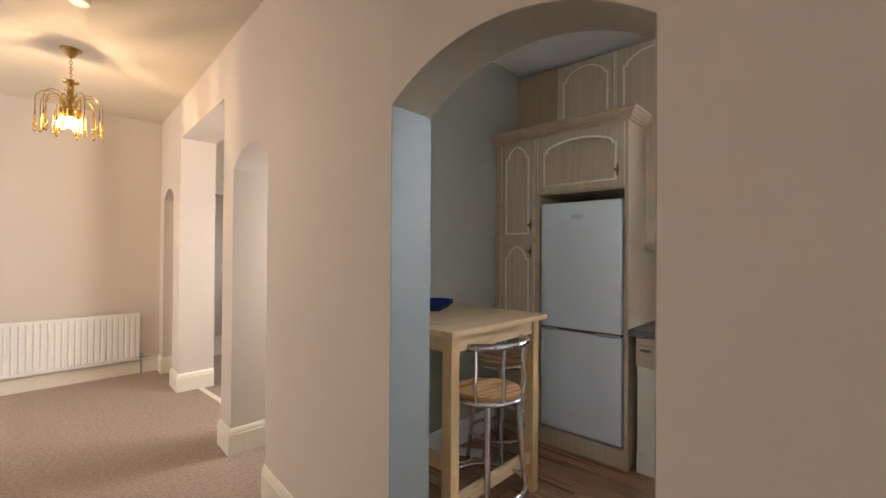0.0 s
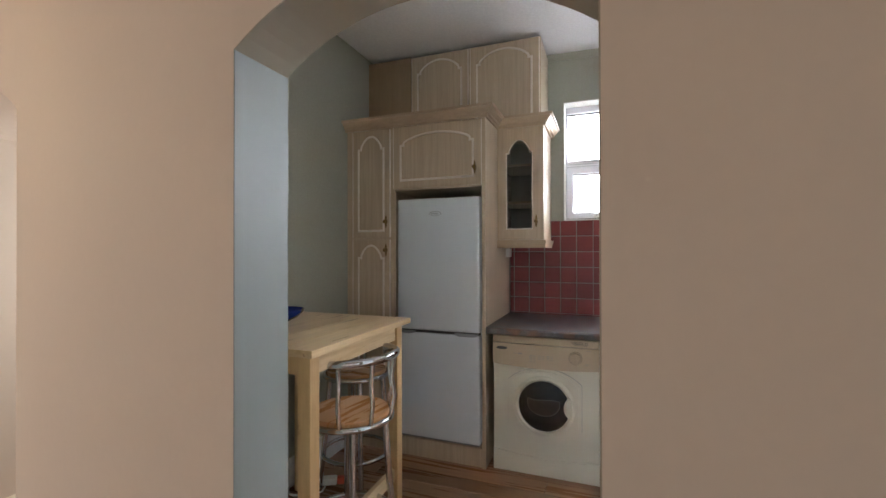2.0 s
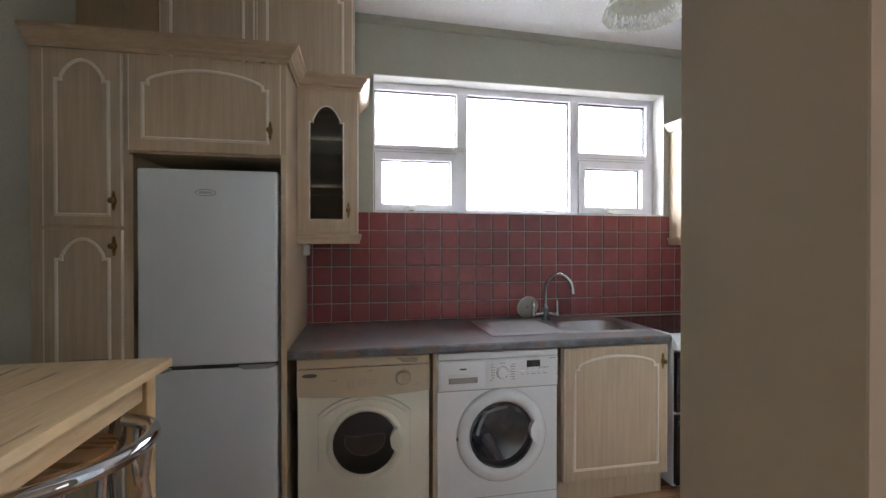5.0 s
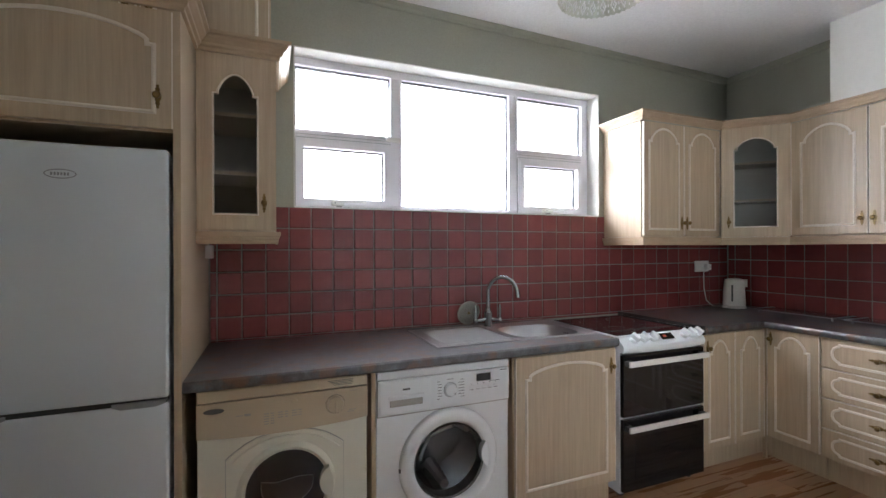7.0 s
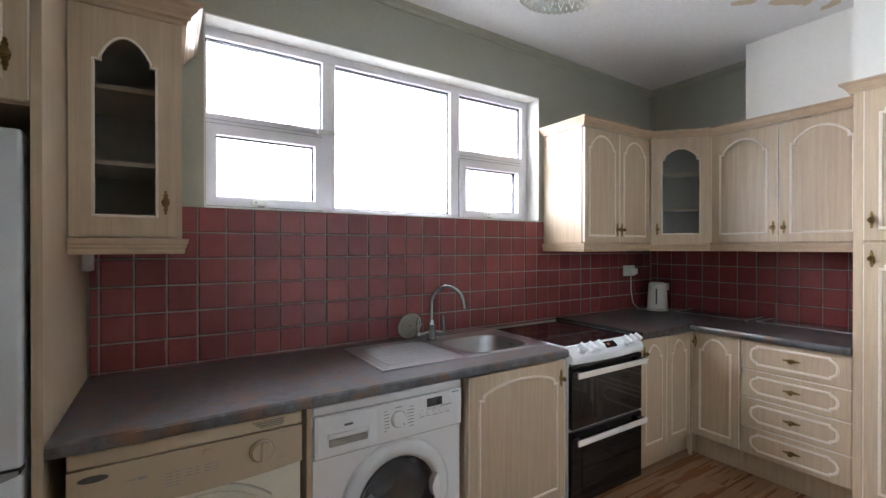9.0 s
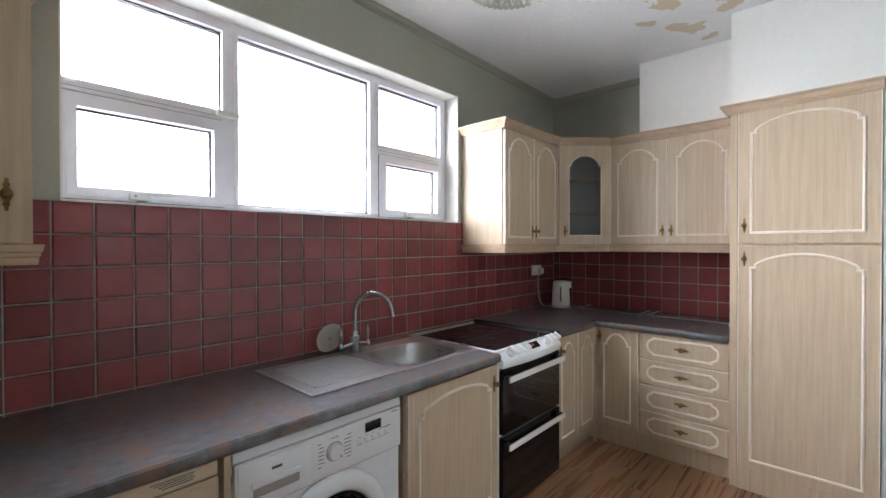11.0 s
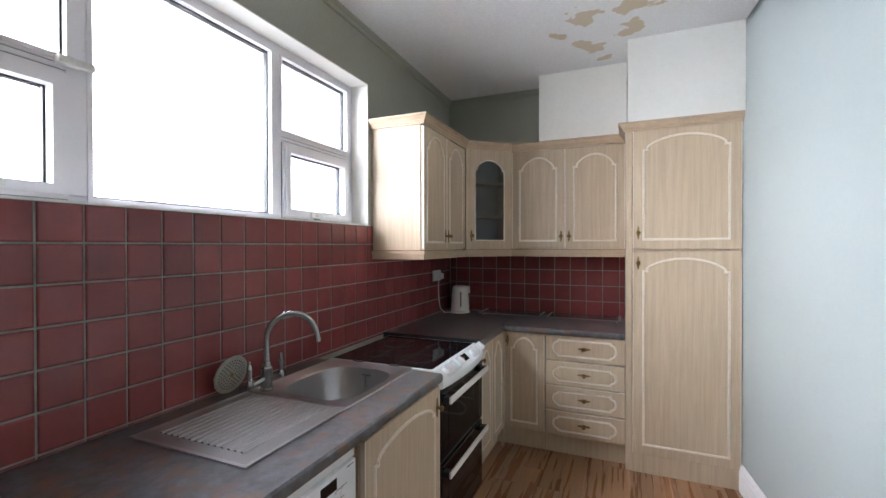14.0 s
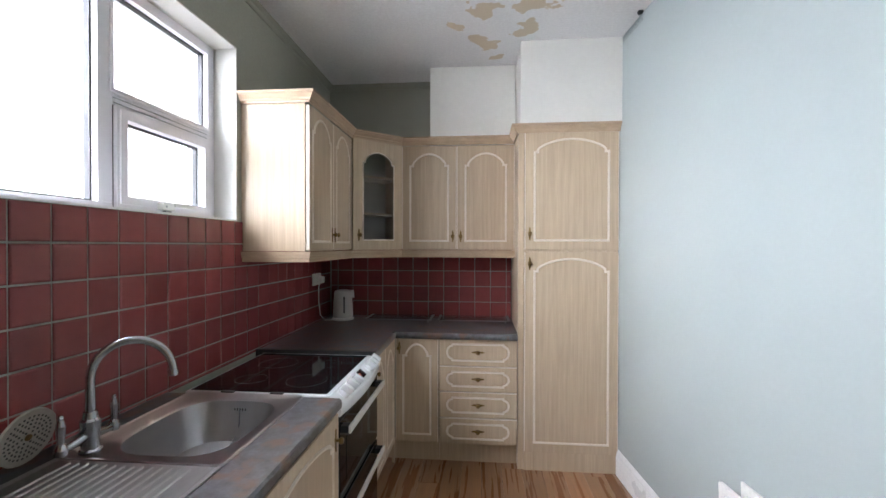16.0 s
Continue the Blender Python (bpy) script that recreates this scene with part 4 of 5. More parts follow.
# ---- laminate planks and wall tiles ----
cache = {}


def shared(key, make, material):
    if key not in cache:
        cache[key] = mesh_of(key[0], make(), material)
    return cache[key]


def tile_bm(w, h, d=0.006, c=0.0035):
    bm = bmesh.new()
    lo = [bm.verts.new(p) for p in ((-w / 2, 0, -h / 2), (w / 2, 0, -h / 2), (w / 2, 0, h / 2), (-w / 2, 0, h / 2))]
    cc = min(c, w / 4, h / 4)
    mid = [bm.verts.new((v.co.x * (1 - 0.4 * cc / (w / 2)), -d * 0.7, v.co.z * (1 - 0.4 * cc / (h / 2)))) for v in lo]
    hi = [bm.verts.new((v.co.x * (1 - 1.6 * cc / (w / 2)), -d, v.co.z * (1 - 1.6 * cc / (h / 2)))) for v in lo]
    for a, b in ((lo, mid), (mid, hi)):
        for i in range(4):
            bm.faces.new((a[i], a[(i + 1) % 4], b[(i + 1) % 4], b[i]))
    bm.faces.new(hi)
    return bm


def tiling(parent, m, spans_u, spans_v, name):
    """Tiles over spans of local x and z, with 4 mm joints."""
    rng = random.Random(5)
    for u0, u1 in spans_u:
        for v0, v1 in spans_v:
            w, h = round(u1 - u0 - 0.0042, 3), round(v1 - v0 - 0.0042, 3)
            if w < 0.004 or h < 0.003:
                continue
            ob = new("tile", shared(("tile", w, h), lambda: tile_bm(w, h), "tile"))
            ob.parent = parent
            ob.matrix_local = m @ pose((u0 + u1) / 2, rng.uniform(-0.0006, 0.0003), (v0 + v1) / 2, rng.uniform(-0.14, 0.14), 0, rng.uniform(-0.14, 0.14))


def spans(lo, hi, start, pitch):
    k = math.floor((lo - start) / pitch)
    out = []
    while start + k * pitch < hi - 1e-6:
        a, b = max(lo, start + k * pitch), min(hi, start + (k + 1) * pitch)
        if b - a > 0.007:
            out.append((a, b))
        k += 1
    return out


part("grout", box(WX - 0.004, WX + 0.001, EY, 1.126, 0.862, OZ0 - 0.002), "grout", wall_window, "grey tile grout")
rows_z = spans(0.862, OZ0 - 0.001, OZ0 - 0.001 - 7 * 0.1135, 0.1135)
tiling(wall_window, pose(WX - 0.002, 0, 0, 0, 0, -90), spans(-1.124, -EY - 0.006, -0.523, 0.1137), rows_z, "tile")
part("grout", box(1.844, WX - 0.004, EY - 0.001, EY + 0.004, 0.862, 1.42), "grout", wall_end, "grey tile grout")
tiling(wall_end, pose(0, EY + 0.002, 0, 0, 0, 180), spans(-WX + 0.012, -1.845, -2.372, 0.122), spans(0.862, 1.42, 0.8755, 0.1215), "tile")

rng = random.Random(11)
xs = 0.92

PW, PL = 0.128, 1.20
while xs < WX:
    y = EY - rng.uniform(0.1, 1.1)
    while y < LY:
        a, b = max(y, EY), min(y + PL, LY)
        if b - a > 0.03:
            L = round(b - a - 0.001, 3)
            ob = new("plank", shared(("plank", L), lambda: box(-PW / 2 + 0.0007, PW / 2 - 0.0007, -L / 2 + 0.0007, L / 2 - 0.0007, -0.007, 0.0, 0.0010, 1), "laminate"))
            ob.parent = floor_kitchen
            ob.matrix_local = pose(xs + PW / 2, (a + b) / 2, 0)
        y += PL
    xs += PW

# ---- appliances ----


def bar(parent, x0, x1, z0, z1, y, mat="ink", name="print_bar", d=0.0008):
    part(name, box(x0, x1, y - d, y + 0.0002, z0, z1), mat, parent)


def fridge_freezer():
    f = thing("fridge_freezer", WEST(2.640, 1.728), "white fridge freezer with two doors in a recess", "fridge")
    w = 0.562
    part("body", box(0.004, w - 0.004, 0.012, 0.60, 0.140, 1.672, 0.006), "fridge", f)
    for z0, z1 in ((0.828, 1.677), (0.138, 0.812)):
        part("door", box(0, w, -0.050, 0.008, z0, z1, 0.012, 3), "fridge", f, "white enamelled door", True)
    part("foot_rail", box(0.01, w - 0.01, -0.02, 0.30, 0.119, 0.138), "grey_plastic", f, "dark foot rail")
    # dark strip in the door gap stands in for its shade
    part("door_gap_shade", box(0.006, w - 0.006, -0.043, 0.0, 0.810, 0.830), "rubber", f, "dark strip painted in for the shade between the doors")
    for a, b in ((0.02, 0.13), (0.40, 0.553)):
        part("grip", plate([(a, 0.812), (a + 0.025, 0.802), (b - 0.03, 0.802), (b, 0.811), (b, 0.822), (a, 0.822)], -0.0525, -0.045), "grey_plastic", f, "grey recessed grip", True)
    oval = [(0.268 + 0.042 * math.cos(a), 1.577 + 0.0155 * math.sin(a)) for a in [2 * math.pi * k / 32 for k in range(32)]]
    inn = [(0.268 + 0.039 * math.cos(a), 1.577 + 0.0125 * math.sin(a)) for a in [2 * math.pi * k / 32 for k in range(32)]]
    part("badge", ring(oval, inn, -0.0512, -0.0498), "grey_plastic", f, "small oval grey badge")
    for k in range(6):
        bar(f, 0.243 + k * 0.0085, 0.248 + k * 0.0085, 1.572, 1.582, -0.0502, "grey_plastic", "badge_mark")
    return f


fridge_freezer()


def holed(w, z0, z1, cx, cz, r, y0, y1, n=48):
    """A front sheet with a round hole."""
    outer = []
    for k in range(n):
        a = 2 * math.pi * k / n
        c, q = math.cos(a), math.sin(a)
        reach = min(((w - cx) if c > 0 else cx) / max(abs(c), 1e-6), ((z1 - cz) if q > 0 else (cz - z0)) / max(abs(q), 1e-6))
        outer.append((cx + reach * c, cz + reach * q))
    return ring(outer, disc_pts(cx, cz, r, n), y0, y1)


def porthole(parent, cx, cz, r, front, fins=True):
    """A machine's round window with the drum behind it."""
    if fins:
        part("door_seal", lathe([(r + 0.010, 0.0), (r * 0.95, 0.0), (r * 0.93, -0.05), (r * 1.0, -0.07)], 40, None, "y", (cx, front, cz), False), "rubber", parent, "dark rubber door seal", True)
        bm = bmesh.new()
        rows = [[bm.verts.new((cx + rr * math.cos(2 * math.pi * k / 40), y, cz + rr * math.sin(2 * math.pi * k / 40))) for k in range(40)]
                for rr, y in ((r * 1.05, 0.050), (r * 1.10, 0.075), (r * 1.10, 0.300), (r * 0.9, 0.330), (r * 0.3, 0.320))]
        for a, b in zip(rows, rows[1:]):
            for k in range(40):
                bm.faces.new((a[k], a[(k + 1) % 40], b[(k + 1) % 40], b[k]))
        bm.faces.new(rows[-1])
        part("drum", bm, "perforated", parent, "perforated steel drum", True)
        for a in (0.6, 2.7, 4.8):
            c, q = math.cos(a), math.sin(a)
            p = [(cx + r * 0.95 * c, y, cz + r * 0.95 * q) for y in (0.09, 0.15, 0.22, 0.29)]
            part("drum_paddle", tube(p, 0.022, 8, None, False, 0.034), "drum", parent, "steel drum paddle", True)
        for k in range(3):
            a = 0.2 + k * 2.094
            part("spider_arm", tube([(cx, 0.300, cz), (cx + r * 0.85 * math.cos(a), 0.310, cz + r * 0.85 * math.sin(a))], 0.016, 8), "drum", parent, "steel spider arm", True)
    else:
        # solid dark disc stands in for the unlit inside of the drum
        part("drum", lathe([(r + 0.01, -0.004), (r * 0.96, -0.001), (r * 0.9, 0.0015), (0.0, 0.0015)], 40, None, "y", (cx, front, cz)), "unlit_drum", parent, "dark disc with the unlit drum interior in its colour", True)
    g = part("glass", lathe([(r, 0.004), (r * 0.97, 0.012), (r * 0.8, 0.022), (r * 0.5, 0.028), (0.0, 0.030), (0.0, 0.026), (r * 0.5, 0.024), (r * 0.8, 0.018), (r * 0.95, 0.008), (r * 0.98, 0.002)] if fins
             else [(r, 0.004), (r * 0.97, 0.012), (r * 0.8, 0.022), (r * 0.5, 0.028), (0.0, 0.030)], 44, None, "y", (cx, front, cz), not fins), "porthole", parent, "smoked glass bowl", True)
    g.visible_shadow = False


def notch(cx, cz, r, gx, gz, gr, n=18):
    """The part of a round grip that bites into a porthole: a lens between two arcs."""
    d = math.hypot(gx - cx, gz - cz)
    base = math.atan2(cz - gz, cx - gx)
    half = math.acos(max(-1, min(1, (d * d + gr * gr - r * r) / (2 * d * gr))))
    big = math.acos(max(-1, min(1, (d * d + r * r - gr * gr) / (2 * d * r))))
    inner = [(gx + gr * math.cos(base - half + 2 * half * k / n), gz + gr * math.sin(base - half + 2 * half * k / n)) for k in range(n + 1)]
    way = base + math.pi
    outer = [(cx + r * math.cos(way - big + 2 * big * k / n), cz + r * math.sin(way - big + 2 * big * k / n)) for k in range(1, n)]
    return inner + outer


def barrel(cx, cz, hw, hh, n=12):
    """Door outline with straight sides and bowed top and bottom."""
    pts = []
    for s in (1, -1):
        for i in range(n + 1):
            u = math.cos(math.pi * i / n) * s
            pts.append((cx + hw * u, cz + s * (hh * 0.62 + hh * 0.38 * (1 - abs(u) ** 2.4))))
    return pts


def tumble_dryer():
    d = thing("tumble_dryer", WEST(2.640, 1.088), "cream tumble dryer with a round smoked door under the worktop", "tumble dryer")
    w, h = 0.613, 0.826
    part("body", box(0, w, -0.004, 0.56, 0.086, h - 0.002, 0.004, 3), "dryer", d, "", True)
    part("kick_panel", plate([(0.0, 0.004), (w, 0.004), (w, 0.128), (w * 0.75, 0.112), (w / 2, 0.106), (w * 0.25, 0.112), (0.0, 0.128)], -0.012, -0.0045), "dryer", d, "bowed cream kick panel")
    n = 16
    low = [(w * k / n, 0.655 - 0.016 * (1 - (2 * k / n - 1) ** 2)) for k in range(n + 1)]
    part("control_panel", plate(low + [(w, 0.778), (0, 0.778)], -0.026, -0.003), "dryer_panel", d, "tan plastic control panel")
    part("top_lip", box(0, w, -0.028, 0.02, 0.782, h, 0.008, 3), "dryer_panel", d, "rounded tan top lip", True)
    out, inn = barrel(0.305, 0.428, 0.212, 0.212), barrel(0.305, 0.428, 0.196, 0.197)
    # grey plate, slightly larger than the door, draws its shadow line
    part("door_seam_shadow", plate(barrel(0.305, 0.428, 0.2145, 0.2145), -0.0060, -0.004), "pale_ink", d, "grey plate painted in for the shadow gap round the door")
    door_ = part("door", plate(inn, -0.026, -0.010, plate(out, -0.016, -0.006)), "dryer", d, "cream moulded door")
    part("door_collar", lathe([(0.178, 0.0), (0.172, 0.006), (0.158, 0.008), (0.149, 0.002), (0.146, -0.002)], 44, None, "y", (0.305, -0.027, 0.424)), "dryer", door_, "", True)
    porthole(door_, 0.305, 0.424, 0.148, -0.0285, False)
    flap = [(0.305 + 0.092 * math.cos(q), 0.440 + 0.070 * math.sin(q)) for q in [math.pi + math.pi * k / 20 for k in range(21)]]
    flap += [(0.397, 0.462), (0.350, 0.468), (0.305, 0.463), (0.262, 0.458), (0.213, 0.468)]
    part("filter_grille", plate(flap, -0.0335, -0.0300), "dark_grille", door_, "dark brown filter grille behind the glass")
    part("grille_rim", tube([(x, -0.0334, z) for x, z in flap], 0.0011, 6, None, True), "grey_plastic", door_, "", True)
    part("door_grip", plate(notch(0.305, 0.424, 0.166, 0.487, 0.436, 0.066), -0.0600, -0.026), "dryer", door_, "curved cream door grip", True)
    k = part("dial", lathe([(0.036, 0.0), (0.036, 0.006), (0.031, 0.008), (0.029, 0.018), (0.0, 0.019)], 32, None, "y", (0.484, -0.026, 0.722)), "dryer_panel", d, "tan rotary dial", True)
    part("dial_ring", tube([(0.484 + 0.036 * math.cos(a), -0.030, 0.722 + 0.036 * math.sin(a)) for a in [2 * math.pi * q / 32 for q in range(32)]], 0.0013, 5, None, True), "ink", k)
    part("dial_pointer", box(0.480, 0.488, -0.052, -0.044, 0.694, 0.750, 0.002), "dryer_panel", k)
    part("button", lathe([(0.013, 0.0), (0.012, 0.005), (0.0, 0.006)], 20, None, "y", (0.330, -0.026, 0.752)), "dryer_panel", d, "round start button", True)
    part("badge", plate([(0.056 + 0.034 * math.cos(a), 0.750 + 0.0095 * math.sin(a)) for a in [2 * math.pi * q / 28 for q in range(28)]], -0.0275, -0.0255), "ink", d, "dark oval badge")
    for c in range(3):
        for r in range(5 if c == 0 else 3):
            bar(d, 0.222 + c * 0.050, 0.240 + c * 0.050, 0.716 - r * 0.0095, 0.719 - r * 0.0095, -0.026, "pale_ink")
            bar(d, 0.246 + c * 0.050, 0.258 + c * 0.050, 0.716 - r * 0.0095, 0.719 - r * 0.0095, -0.026, "pale_ink")
    bar(d, 0.128, 0.152, 0.722, 0.724, -0.026, "pale_ink")
    bar(d, 0.156, 0.178, 0.719, 0.727, -0.026, "pale_ink")
    for r in range(4):
        bar(d, 0.455 + 0.008 * r, 0.555 - 0.004 * (r % 2), 0.812 - r * 0.0058, 0.8145 - r * 0.0058, -0.028, "ink")
    for x, z in ((0.556, 0.765), (0.552, 0.690), (0.545, 0.683)):
        bar(d, x - 0.014, x + 0.014, z, z + 0.002, -0.026, "pale_ink")
    for x in (0.05, w - 0.05):
        part("foot", lathe([(0.02, 0.0), (0.02, 0.01), (0.008, 0.012), (0.008, 0.12)], 14, None, "z", (x, 0.08, 0.0)), "black", d, "black foot")


def washing_machine():
    d = thing("washing_machine", WEST(2.630, 0.436), "white front-loading washing machine under the worktop", "washing machine")
    w, h = 0.622, 0.822
    bm = box(0, w, 0.360, 0.56, 0.010, 0.790, 0.008, 3)
    add_box(bm, 0, 0.012, 0.016, 0.360, 0.010, 0.790)
    add_box(bm, w - 0.012, w, 0.016, 0.360, 0.010, 0.790)
    part("body", bm, "wm", d)
    part("front", holed(w, 0.010, 0.790, 0.326, 0.404, 0.172, -0.004, 0.016), "wm", d, "white enamelled front")
    part("top", box(-0.001, w + 0.001, -0.014, 0.56, 0.790, h, 0.006, 3), "wm", d, "white top cover", True)
    part("panel", box(0.002, w - 0.002, -0.020, 0.0, 0.640, 0.787, 0.005), "wm", d, "white control fascia", True)
    part("panel_seam", box(0.002, w - 0.002, -0.008, 0.0, 0.633, 0.640), "pale_ink", d)
    part("plinth_seam", box(0.002, w - 0.002, -0.0046, 0.0, 0.095, 0.098), "pale_ink", d)
    dr = part("detergent_drawer", box(0.010, 0.236, -0.024, -0.004, 0.650, 0.782, 0.004), "wm", d, "white detergent drawer", True)
    part("drawer_grip", box(0.052, 0.196, -0.0262, -0.022, 0.676, 0.704, 0.003), "pale_ink", dr, "grey grip recess")
    part("drawer_lip", box(0.046, 0.202, -0.030, -0.022, 0.704, 0.722, 0.004), "wm", dr, "", True)
    part("badge", box(0.108, 0.140, -0.0250, -0.0235, 0.741, 0.749), "ink", dr, "small dark badge")
    k = part("dial", lathe([(0.030, 0.0), (0.029, 0.010), (0.025, 0.016), (0.0, 0.017)], 32, None, "y", (0.325, -0.020, 0.718)), "wm", d, "white programme dial", True)
    part("dial_rim", tube([(0.325 + 0.031 * math.cos(a), -0.0215, 0.718 + 0.031 * math.sin(a)) for a in [2 * math.pi * q / 32 for q in range(32)]], 0.0013, 5, None, True), "grey_plastic", k)
    part("dial_mark", plate([(0.340, 0.697), (0.345, 0.700), (0.337, 0.708)], -0.0375, -0.0365), "ink", k)
    for r in range(7):
        z = 0.756 - r * 0.0125
        e = 0.010 if r in (0, 6) else 0.0
        bar(d, 0.266 - e * 0.3, 0.286 - e, z, z + 0.0022, -0.020)
        bar(d, 0.364 + e, 0.392, z, z + 0.0022, -0.020)
    bar(d, 0.310, 0.340, 0.763, 0.765, -0.020)
    part("display", box(0.452, 0.524, -0.0215, -0.018, 0.738, 0.772, 0.001, 1), "black_glass", d, "black digital display")
    for q in range(5):
        part("button", box(0.418 + q * 0.030, 0.440 + q * 0.030, -0.024, -0.019, 0.710, 0.724, 0.003), "wm", d, "small white button", True)
        bar(d, 0.420 + q * 0.030, 0.438 + q * 0.030, 0.703, 0.705, -0.020)
        bar(d, 0.425 + q * 0.030, 0.431 + q * 0.030, 0.728, 0.730, -0.020)
    bar(d, 0.520, 0.570, 0.733, 0.735, -0.020)
    bar(d, 0.572, 0.606, 0.777, 0.780, -0.020)
    door_ = part("door", lathe([(0.232, 0.0), (0.230, 0.012), (0.222, 0.022), (0.205, 0.028), (0.184, 0.028), (0.172, 0.020), (0.164, 0.004)], 56, None, "y", (0.326, -0.005, 0.404), False), "wm", d, "white round door frame", True)
    porthole(door_, 0.326, 0.404, 0.166, -0.012)
    part("door_grip", plate(notch(0.326, 0.404, 0.176, 0.540, 0.420, 0.074), -0.0420, -0.010), "wm", door_, "curved white door grip", True)
    part("hinge_pin", box(0.092, 0.098, -0.024, -0.012, 0.396, 0.410), "ink", door_)
    for x in (0.05, w - 0.05):
        part("foot", lathe([(0.02, 0.0), (0.02, 0.01)], 14, None, "z", (x, 0.08, 0.0)), "black", d, "black foot")


def cooker():
    c = thing("cooker", pose(0, 0, -0.014) @ WEST(2.640, -0.872), "white electric cooker with a black glass hob and double oven", "cooker")
    w = 0.606
    part("body", box(0, w, 0.0, 0.585, 0.044, 0.855, 0.004), "wm", c, "white enamelled sides")
    for x in (0.05, w - 0.05):
        part("foot", lathe([(0.02, 0.014), (0.018, 0.044)], 12, None, "z", (x, 0.05, 0.0)), "black", c)
    top = part("hob_frame", box(-0.004, w + 0.004, 0.012, 0.600, 0.855, 0.876, 0.004), "wm", c, "white hob frame", True)
    hob = part("hob", box(0.014, w - 0.014, 0.030, 0.588, 0.872, 0.8785, 0.002), "black_glass", c, "black ceramic glass hob")
    for cx, cy, r in ((0.165, 0.175, 0.085), (0.420, 0.175, 0.065), (0.165, 0.420, 0.065), (0.415, 0.420, 0.090)):
        part("heating_zone", tube([(cx + r * math.cos(a), cy + r * math.sin(a), 0.8784) for a in [2 * math.pi * k / 48 for k in range(48)]], 0.0004, 5, None, True), "pale_ink", hob, "thin grey ring")
    for y in (0.20, 0.40):
        part("hob_clip", box(-0.010, 0.010, y, y + 0.05, 0.874, 0.882, 0.002), "black", c, "black clip")
    # sloping control panel, bowed forwards in the middle
    n = 14
    bm = bmesh.new()
    rows = []
    for k in range(n + 1):
        x = w * k / n
        bow = 0.022 * (1 - (2 * k / n - 1) ** 2)
        rows.append([bm.verts.new(p) for p in ((x, 0.02, 0.800), (x, -0.026 - bow, 0.795), (x, -0.032 - bow, 0.812), (x, -0.028 - bow, 0.832), (x, 0.020, 0.877), (x, 0.034, 0.877))])
    for a, b in zip(rows, rows[1:]):
        for q in range(6):
            bm.faces.new((a[q], b[q], b[(q + 1) % 6], a[(q + 1) % 6]))
    bm.faces.new(rows[0])
    bm.faces.new(rows[-1])
    panel = part("control_panel", bm, "wm", c, "white bowed control panel", True)
    tilt = math.degrees(math.atan2(0.045, 0.055))
    for x in (0.085, 0.150, 0.215, 0.450, 0.505, 0.560):
        bow = 0.011 * (1 - (2 * x / w - 1) ** 2)
        kb = lathe([(0.023, 0.0), (0.022, 0.012), (0.019, 0.016), (0.0, 0.016)], 20)
        add_box(kb, -0.012, 0.012, -0.024, 0.024, 0.012, 0.042, 0.005)
        o = part("knob", kb, "wm", panel, "white plastic knob", True)
        o.matrix_local = pose(x, -0.006 - bow, 0.855, tilt, 0, 0) @ pose(0, 0, 0, 0, 0, 18)
    dp = part("display", box(-0.045, 0.045, -0.020, 0.020, -0.004, 0.002, 0.001, 1), "black_glass", panel, "small black clock display")
    dp.matrix_local = pose(0.325, -0.014, 0.862, tilt, 0, 0)
    rd = part("digits", box(-0.030, -0.006, -0.006, 0.008, 0.0022, 0.0028), "red_plastic", panel, "red clock digits")
    rd.matrix_local = pose(0.325, -0.014, 0.862, tilt, 0, 0)
    part("vent", box(0.01, w - 0.01, -0.010, 0.0, 0.785, 0.797), "black", c, "dark vent slot")
    for z0, z1, hz in ((0.455, 0.782, 0.742), (0.060, 0.440, 0.400)):
        d = part("oven_door", box(0.004, w - 0.004, -0.024, 0.0, z0, z1, 0.004), "black_glass", c, "black glass oven door")
        part("oven_window", box(0.085, w - 0.085, -0.0252, -0.020, z0 + 0.05, z1 - 0.10), "black_glass", d, "smoked oven window")
        part("handle_rail", box(0.010, w - 0.010, -0.066, -0.056, hz - 0.014, hz + 0.016, 0.003), "white_plastic", d, "pale grey handle bar", True)
        for x in (0.012, w - 0.052):
            part("handle_bracket", box(x, x + 0.040, -0.058, -0.022, hz - 0.013, hz + 0.013, 0.003), "black", d, "black handle bracket")


tumble_dryer()
washing_machine()
cooker()


# ---- sink and tap ----
def superloop(cx, cy, hx, hy, z, power, n=64):
    out = []
    for k in range(n):
        a = 2 * math.pi * k / n
        c, s = math.cos(a), math.sin(a)
        out.append((cx + hx * math.copysign(abs(c) ** (2 / power), c), cy + hy * math.copysign(abs(s) ** (2 / power), s), z))
    return out


def bridge(bm, loops, cap=False):
    rows = [[bm.verts.new(p) for p in lp] for lp in loops]
    n = len(rows[0])
    for a, b in zip(rows, rows[1:]):
        for k in range(n):
            bm.faces.new((a[k], a[(k + 1) % n], b[(k + 1) % n], b[k]))
    if cap:
        bm.faces.new(rows[-1])
    return bm


